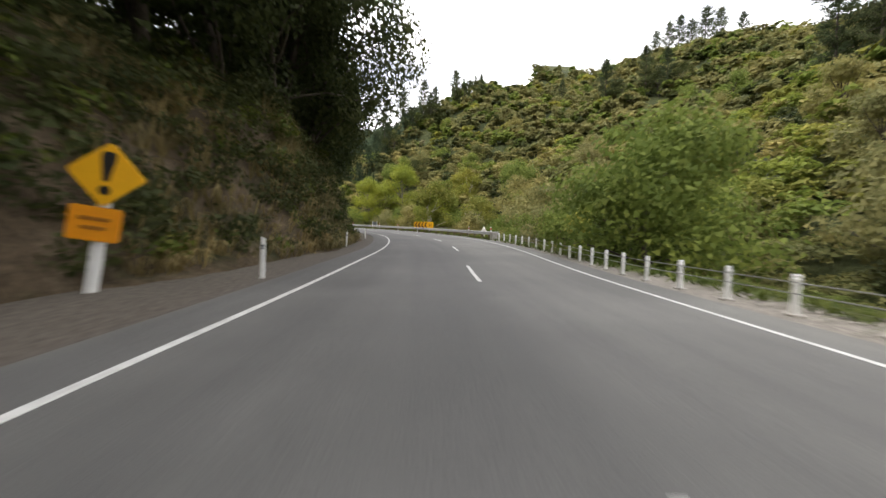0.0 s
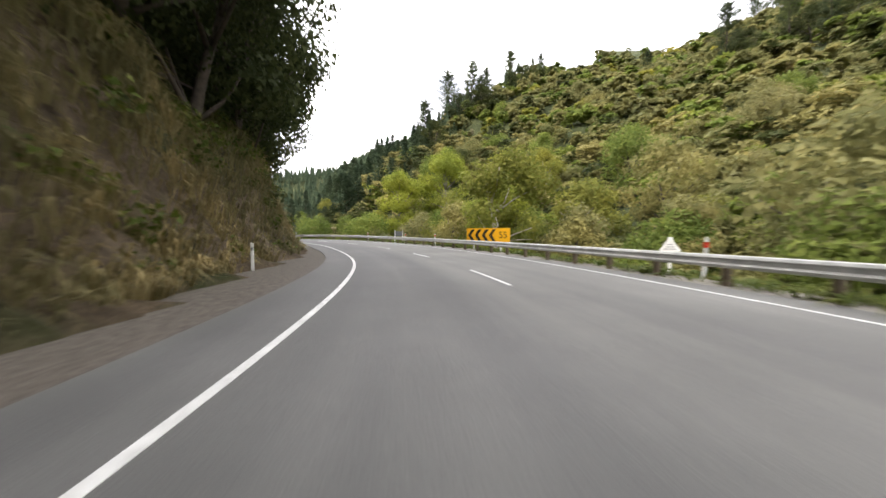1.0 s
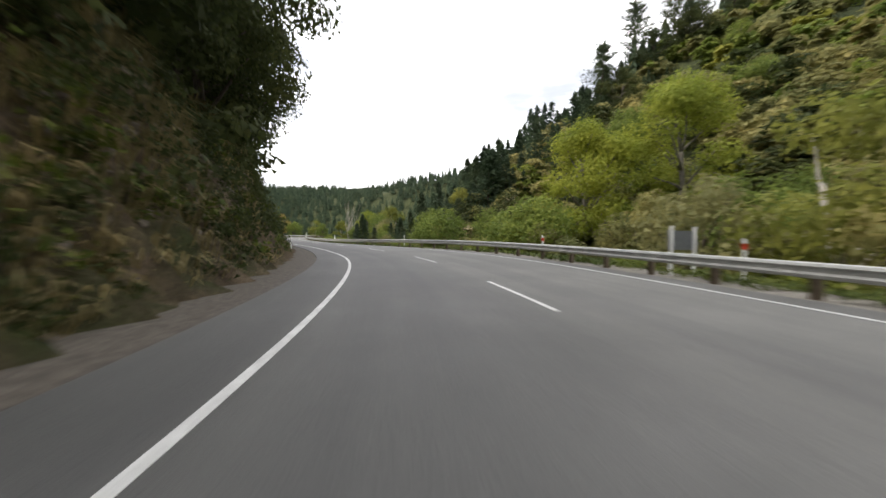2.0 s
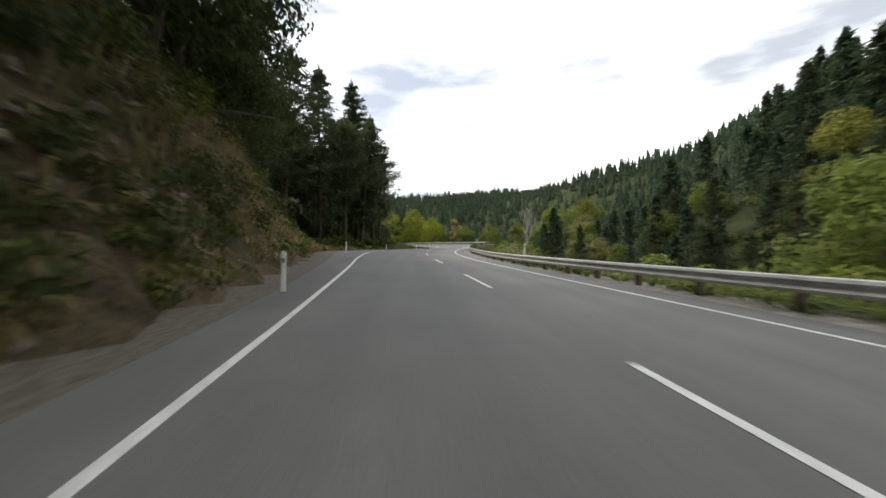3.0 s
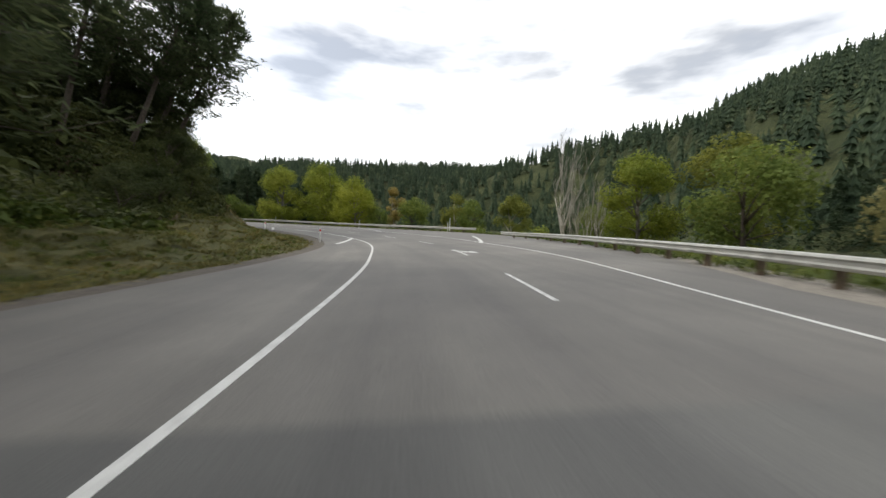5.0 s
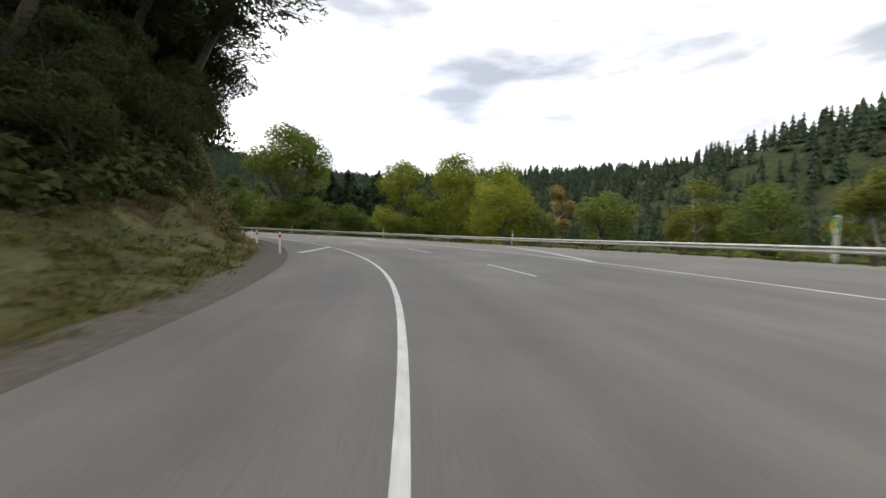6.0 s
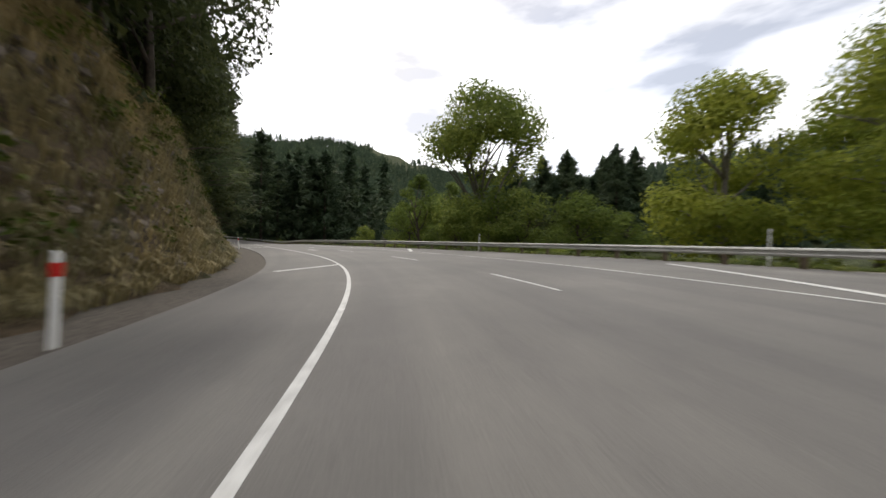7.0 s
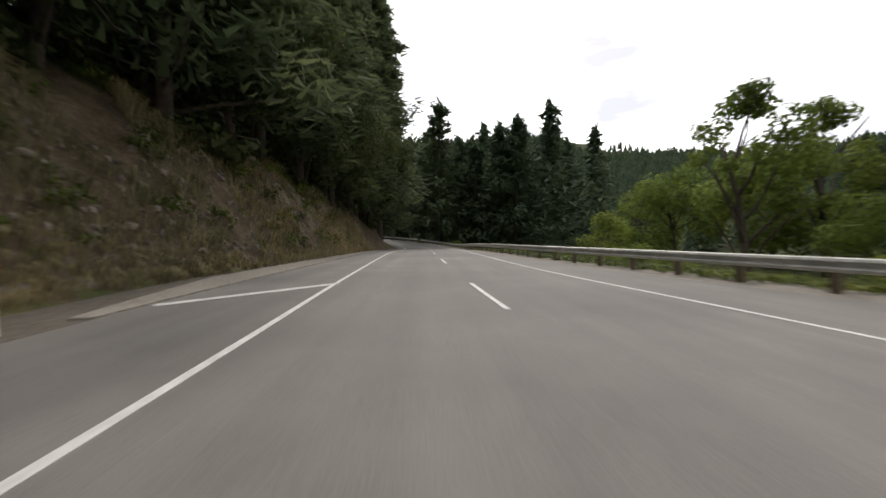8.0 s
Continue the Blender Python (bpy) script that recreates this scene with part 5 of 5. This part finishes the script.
for x, y, sc in ((-79.0, 154.5, 1.0), (-75.6, 155.0, 0.62), (-74.2, 156.2, 0.6), (-77.6, 156.5, 0.55)):
    set_tree(BARE[tr.randint(2)], x, y, sc, tr.uniform(0, 360), stretch=1.0)
for proto in (*DARK, *GREEN, *OLIVE, *GOLD, *POPLAR, *RUST, *PINES, *FULLPINE, *MIDPINE, *TALLPINE, *BARE, SYCAMORE, AIRY):
    drop_proto(proto)

# ---- woods and scrub too many to count ----
rng0 = np.random.RandomState(7)
FAR = [conifer_vf(1.0, 0.23, rng0, 6, 5) for _ in range(6)]
NEARBUSH = [bush_vf(rng0, 1.0, 360, 0.081, 0.35) for _ in range(6)]
BANKBUSH = [bush_vf(rng0, 1.0, 150, 0.13, 0.4) for _ in range(6)]
BUSH = [bush_vf(rng0, 1.0, 250, 0.105, 0.4) for _ in range(8)]
FARBUSH = [bush_vf(rng0, 1.0, 120, 0.165, 0.4) for _ in range(6)]

spread("conifer_wood", [pine(101 + k, 15.0, 7.6, 0.05, 70, 0.38, 5, 2, True, False)[1] for k in range(3)], WOOD - (0, 0, 0.3), rng0.uniform(0.5, 0.8, len(WOOD)), rng0.uniform(0, 6.28, len(WOOD)), M_FARPINE, "dark green plantation conifers on the slope", "forest")
spread("conifer_wood", [pine(121 + k, 15.0, 7.6, 0.05, 70, 0.38, 5, 2, True, False)[1] for k in range(3)], WOOD_LOW - (0, 0, 0.3), rng0.uniform(0.32, 0.5, len(WOOD_LOW)), rng0.uniform(0, 6.28, len(WOOD_LOW)), M_FARPINE, "young plantation conifers on the slope above the bend", "forest")
spread("conifer_wood", [pine(131 + k, 15.0, 6.6, 0.06, 70, 0.38, 5, 2, True, False)[1] for k in range(3)], WOOD_END - (0, 0, 0.3), rng0.uniform(1.8, 2.4, len(WOOD_END)), rng0.uniform(0, 6.28, len(WOOD_END)), M_FARPINE, "tall dark conifers closing the end of the valley", "forest")
spread("conifer_wood", [pine(111 + k, 15.0, 6.0, 0.06, 64, 0.42, 4, 2, True, False)[1] for k in range(3)], WOOD_TALL - (0, 0, 0.3), rng0.uniform(0.85, 1.25, len(WOOD_TALL)) * WOOD_SIZE, rng0.uniform(0, 6.28, len(WOOD_TALL)), M_FARPINE, "tall plantation conifers along the ridge", "forest")
at, s, d, rng = scatter(25000, (-620, -260, 330, 620), 11, lambda s, d, x, y, r: (
    ((d > VERGE_RIGHT(s) + SLOPE_AT(s) - 5) & (s > 112) & (d > 80) & (d < 420)) | ((d > 140) & (d < 420) & (s <= 128) & (s > 112)) | ((s > 335) & (np.abs(d) > 55) & (np.abs(d) < 420))))
more = scatter(3000, (-700, -320, -240, 260), 19, lambda s, d, x, y, r: (s > 330) & (np.abs(d) > 200) & (np.abs(d) < 700))[0]
at = np.vstack([at, more])
spread("conifer_forest", FAR, at - (0, 0, 0.8), rng.uniform(8, 13.5, len(at)), rng.uniform(0, 6.28, len(at)), M_FARPINE, "dense dark green conifer forest covering the far hills", "forest")


def scrub(name, protos, share, at, size, rng, mat, label):
    if share.sum():
        spread(name, protos, at[share] - (0, 0, 0.3), size[share], rng.uniform(0, 6.28, share.sum()), mat, label, "scrub")


def canopy_vf(rng, pads=9, cards=220, size=0.13):
    """A hillside scrub tree of unit radius: a leaning stem and level pads of leaf sprays, one over the other."""
    out, ups = [], []
    stem, _ = limb((0, 0, -0.3), (rng.normal() * 0.2, rng.normal() * 0.2, 1), 1.2, 0.045, rng, 0.3, 4)
    for k in range(pads):
        a, u = k * 2.4 + rng.uniform(-0.6, 0.6), rng.uniform(0, 1)
        reach = rng.uniform(0.1, 0.75) * (1.0 - 0.45 * u)
        cx, cy, cz, rx = reach * math.cos(a), reach * math.sin(a), 0.35 + 1.0 * u, rng.uniform(0.3, 0.52)
        n = max(5, cards // pads)
        q = rng.normal(size=(n, 3))
        q /= np.linalg.norm(q, axis=1)[:, None]
        q *= (0.45 + 0.55 * rng.uniform(0, 1, n) ** 0.5)[:, None]
        out.append(np.column_stack([cx + q[:, 0] * rx, cy + q[:, 1] * rx, cz + np.abs(q[:, 2]) * rx * 0.42 - 0.25 * rx * (q[:, 0] ** 2 + q[:, 1] ** 2)]))
        ups.append(np.column_stack([q[:, 0] * 0.6, q[:, 1] * 0.6, np.full(n, 1.0)]))
    at, up = np.vstack(out), np.vstack(ups)
    n = len(at)
    up = up + rng.normal(size=(n, 3)) * 0.35
    up /= np.linalg.norm(up, axis=1)[:, None]
    a = np.cross(up, rng.normal(size=(n, 3)))
    a /= np.linalg.norm(a, axis=1)[:, None] + 1e-9
    b = np.cross(up, a)
    r = (size * rng.uniform(0.6, 1.35, n))[:, None]
    a, b = a * r, b * r * 0.75
    v = np.stack([at - a * 0.7 + b, at + a * 0.95, at - a * 0.7 - b], 1).reshape(-1, 3)
    return joined(stem, (v, np.arange(3 * n).reshape(n, 3).tolist()))


NEARCANOPY = [canopy_vf(rng0, 13, 720, 0.068) for _ in range(6)]
CANOPY = [canopy_vf(rng0, 11, 300, 0.108) for _ in range(8)]
FARCANOPY = [canopy_vf(rng0, 8, 105, 0.2) for _ in range(6)]
at, s, d, rng = scatter(27000, (-80, -110, 360, 360), 12, lambda s, d, x, y, r: (d > VERGE_RIGHT(s) + 6) & ((s < 124) | ((s < 150) & (d > 60))) & (d < 260) & (r.uniform(size=len(s)) < np.clip(1.25 - d / 150, 0.35, 1)))
size = rng.uniform(1.7, 3.4, len(at)) * np.interp(d, [10, 40, 120, 260], [0.9, 1.1, 1.35, 1.9])
off = d - VERGE_RIGHT(s)
# kinds grow in loose groups
roll = np.clip(0.5 + 0.36 * waves(at[:, 0], at[:, 1], 26, 21) + rng.uniform(-0.3, 0.3, len(at)), 0, 0.999)
for low, high, kinds in ((0, 24, NEARCANOPY), (24, 60, CANOPY), (60, 999, FARCANOPY)):
    zone = (off >= low) & (off < high)
    scrub("hill_scrub", kinds, zone & (roll < 0.14), at, size * 1.15, rng, M_DARKLEAF, "dark evergreen shrubs among the hillside scrub")
    scrub("hill_scrub", kinds, zone & (roll >= 0.14) & (roll < 0.66), at, size, rng, M_OLIVE, "olive brown native scrub covering the hillside")
    scrub("hill_scrub", kinds, zone & (roll >= 0.66) & (roll < 0.93), at, size, rng, M_GREENLEAF, "green leafy shrubs among the hillside scrub")
    scrub("hill_scrub", kinds, zone & (roll >= 0.93), at, size, rng, M_YELLOWLEAF, "yellow green shrubs among the hillside scrub")
pale = rng.uniform(size=len(at)) < 0.02
scrub("dead_scrub", CANOPY, pale & (off > 14), at + (1.5, -1.0, 0.2), size * 0.8, rng, M_DRYSCRUB, "pale dead shrubs among the hillside scrub")
at, s, d, rng = scatter(5200, (-230, -70, 40, 130), 13, lambda s, d, x, y, r: (d < SEAL_LEFT(s) - TOE(s) - BANK_W(s) * 0.55) & (d > -26) & ((s < 125) | (s > 220)))
spread("bank_bush", BANKBUSH, at - (0, 0, 0.3), rng.uniform(0.8, 2.0, len(at)), rng.uniform(0, 6.28, len(at)), M_DARKLEAF, "dark evergreen bush above the cut bank", "scrub")
at, s, d, rng = scatter(5200, (-130, 60, 0, 150), 14, lambda s, d, x, y, r: (d < SEAL_LEFT(s) - TOE(s) - np.interp(s, [122, 132, 140, 175, 185], [4.5, 5.5, 6.2, 6.2, 9.5])) & (d > -45) & (s > 122) & (s < 196))
spread("grove_bush", BANKBUSH, at - (0, 0, 0.3), rng.uniform(0.8, 1.8, len(at)), rng.uniform(0, 6.28, len(at)), M_FERN, "green fern and bramble under the pines", "scrub")
at, s, d, rng = scatter(1500, (-140, 40, 10, 140), 16, lambda s, d, x, y, r: (d < -24) & (d > -75) & (s > 112) & (s < 262))
spread("upland_bush", FARBUSH, at - (0, 0, 0.4), rng.uniform(2.0, 4.0, len(at)), rng.uniform(0, 6.28, len(at)), M_DARKLEAF, "dark evergreen bush covering the upland", "scrub")
at, s, d, rng = scatter(2400, (-145, 92, -78, 126), 17, lambda s, d, x, y, r: (d < SEAL_LEFT(s) - TOE(s) - np.interp(s, [194, 210, 216, 226, 250], [10.5, 9.5, 6.0, 3.5, 4.5])) & (d > -30) & (s > 192) & (s < 250))
spread("bank_bush", BANKBUSH, at - (0, 0, 0.3), rng.uniform(0.8, 1.7, len(at)), rng.uniform(0, 6.28, len(at)), M_DARKLEAF, "dark evergreen bush on the shoulder of the hill", "scrub")
at, s, d, rng = scatter(2600, (-215, 20, -115, 122), 18, lambda s, d, x, y, r: (d < SEAL_LEFT(s) - TOE(s) - BANK_W(s) - 0.4) & (d > SEAL_LEFT(s) - TOE(s) - BANK_W(s) - 7) & (s > 248) & (s < 318))
spread("bank_bush", BUSH, at - (0, 0, 0.3), rng.uniform(1.2, 2.4, len(at)), rng.uniform(0, 6.28, len(at)), M_DARKLEAF, "dark evergreen bush under the trees above the bank", "scrub")
at, s, d, rng = scatter(6500, (-260, -40, 70, 210), 15, lambda s, d, x, y, r: (d > VERGE_RIGHT(s) + 1.5) & (s > -12) & (d < VERGE_RIGHT(s) + np.where(s < 110, 16, 30)) & (r.uniform(size=len(s)) < np.where(s < 110, 1.0, 0.6)))
spread("valley_shrub", NEARBUSH, at - (0, 0, 0.2), rng.uniform(0.6, 1.7, len(at)), rng.uniform(0, 6.28, len(at)), M_GREENLEAF, "green shrubs on the valley side of the rail", "scrub")


# ---- small growth and stones on the banks ----
def tuft_vf(rng, blades=7, h=0.55, droop=0.5):
    """A tuft of bent grass blades."""
    v, f = [], []
    for k in range(blades):
        a, r = rng.uniform(0, 6.28), rng.uniform(0.35, 1.0)
        dx, dy, w = math.cos(a), math.sin(a), 0.014 * rng.uniform(0.7, 1.6)
        b0 = np.array((dx * 0.05, dy * 0.05, 0))
        mid = np.array((dx * 0.3 * r, dy * 0.3 * r, h * rng.uniform(0.6, 0.9)))
        tip = np.array((dx * 0.75 * r, dy * 0.75 * r, h * (1 - droop * r) * rng.uniform(0.7, 1.1)))
        o = np.array((-dy * w, dx * w, 0))
        n = len(v)
        v += [b0 - o, b0 + o, mid + o, mid - o, tip]
        f += [(n, n + 1, n + 2, n + 3), (n + 3, n + 2, n + 4)]
    return np.array(v), f


def rock_vf(rng):
    bm = bmesh.new()
    bmesh.ops.create_icosphere(bm, subdivisions=1, radius=0.5)
    k = rng.uniform(0.6, 1.3, 3)
    v = np.array([tuple(q.co) for q in bm.verts]) * k * rng.uniform(0.7, 1.25, (len(bm.verts), 1))
    f = [tuple(q.index for q in face.verts) for face in bm.faces]
    bm.free()
    return v, f


def on_bank(n, seed, s0, s1, e0, e1, keep=None):
    """Places on the inner bank by run and by distance from its toe."""
    rng = np.random.RandomState(seed)
    s, e = rng.uniform(s0, s1, n), e0 + (e1 - e0) * rng.uniform(0, 1, n)
    d = SEAL_LEFT(s) - TOE(s) - e
    x, y = place(s, d)
    near = np.abs(on_road(x, y)[0] - s) < 2
    if keep is not None:
        near &= keep(s, e, x, y)
    x, y = x[near], y[near]
    return np.column_stack([x, y, ground_z(x, y) - 0.04]), rng


gr = np.random.RandomState(3)
TUFT = [tuft_vf(gr) for _ in range(8)]
LOWTUFT = [tuft_vf(gr, 5, 0.17, 0.6) for _ in range(6)]
TURF = [tuft_vf(gr, 6, 0.2, 0.65) for _ in range(6)]
FERN = [bush_vf(gr, 1.0, 85, 0.125, 0.2) for _ in range(6)]
ROCKS = [rock_vf(gr) for _ in range(8)]


def grow(name, protos, n, seed, s0, s1, e0, e1, lo, hi, mat, label, category, keep=None):
    at, rng = on_bank(n, seed, s0, s1, e0, e1, keep)
    spread(name, protos, at, rng.uniform(lo, hi, len(at)), rng.uniform(0, 6.28, len(at)), mat, label, category)


patchy = lambda s, e, x, y: waves(x, y, 7, 9) > -0.35
grow("bank_grass", TUFT, 9500, 41, -12, 132, 0.0, 4.2, 0.6, 1.5, M_DRYGRASS, "dry tan grass hanging on the cut bank", "grass", lambda s, e, x, y: patchy(s, e, x, y) & ((s < 70) | (waves(x, y, 5, 12) > -0.1)))
grow("bank_grass", TUFT, 13000, 42, 224, 312, 0.0, 6.0, 0.5, 1.3, M_GOLDGRASS, "dry tan grass on the rocky cut bank", "grass", patchy)
grow("bank_fern", FERN, 600, 43, -12, 130, 0.3, 5.0, 0.35, 0.95, M_FERN, "ferns and small green shrubs on the cut bank", "shrub")
# extra dark-leaved shrubs stand in for tree shade on these two stretches
grow("bank_fern", FERN, 500, 53, -6, 34, 0.4, 5.0, 0.35, 0.9, M_DARKLEAF, "dark small shrubs added to deepen the shade on the cut bank", "shrub")
grow("bank_fern", FERN, 520, 50, 66, 108, 0.2, 4.0, 0.3, 0.8, M_DARKLEAF, "dark small shrubs added to deepen the shade on the cut bank", "shrub")
grow("bank_fern", FERN, 1150, 44, -12, 112, 0.8, 5.5, 0.35, 1.0, M_DARKLEAF, "dark small shrubs on the cut bank", "shrub", lambda s, e, x, y: (s < 20) | (s > 62) | (e > 3.6))
grow("bank_grass", TUFT, 6000, 52, 222, 264, 0.0, 7.0, 0.5, 1.2, M_GOLDGRASS, "golden tan grass on the nose of the bank", "grass")
grow("bank_grass", TUFT, 5200, 55, 16, 66, 0.0, 5.0, 0.6, 1.4, M_DRYGRASS, "dry brown grass and bracken on the cut bank", "grass")
grow("bank_grass", TUFT, 3200, 56, 64, 110, 0.2, 4.6, 0.6, 1.3, M_DRYGRASS, "dry brown grass and roots on the rocky cut bank", "grass", patchy)
grow("bank_grass", TUFT, 3600, 54, 106, 134, 0.3, 6.0, 0.5, 1.3, M_GOLDGRASS, "tan grass on the nose of the cut bank", "grass", patchy)
grow("bank_fern", FERN, 420, 45, 222, 306, 0.8, 6.0, 0.3, 0.8, M_FERN, "ferns and small green shrubs on the rocky bank", "shrub")
grow("mound_grass", TURF, 11000, 46, 128, 226, 0.0, 13.0, 0.6, 1.3, M_TURF, "low yellowing grass on the mound beside the road", "grass")
grow("mound_grass", TURF, 3000, 47, 132, 222, 0.3, 14.0, 0.7, 1.4, M_FERN, "green grass on the mound beside the road", "grass")
grow("bank_rock", ROCKS, 2400, 48, 66, 128, 0.0, 3.0, 0.10, 0.42, M_ROCK, "broken brown rock in the face of the cut bank", "rock")
grow("bank_rock", ROCKS, 2400, 49, 228, 306, 0.0, 2.8, 0.10, 0.42, M_ROCK, "broken brown rock in the face of the cut bank", "rock")
vr = np.random.RandomState(51)
s = vr.uniform(-12, 320, 7000)
d = VERGE_RIGHT(s) + vr.uniform(-0.5, 2.2, len(s))
x, y = place(s, d)
at = np.column_stack([x, y, ground_z(x, y) - 0.03])
spread("verge_grass", LOWTUFT, at, vr.uniform(1.0, 2.4, len(at)), vr.uniform(0, 6.28, len(at)), M_FERN, "rough grass growing along the foot of the guard rail", "grass")
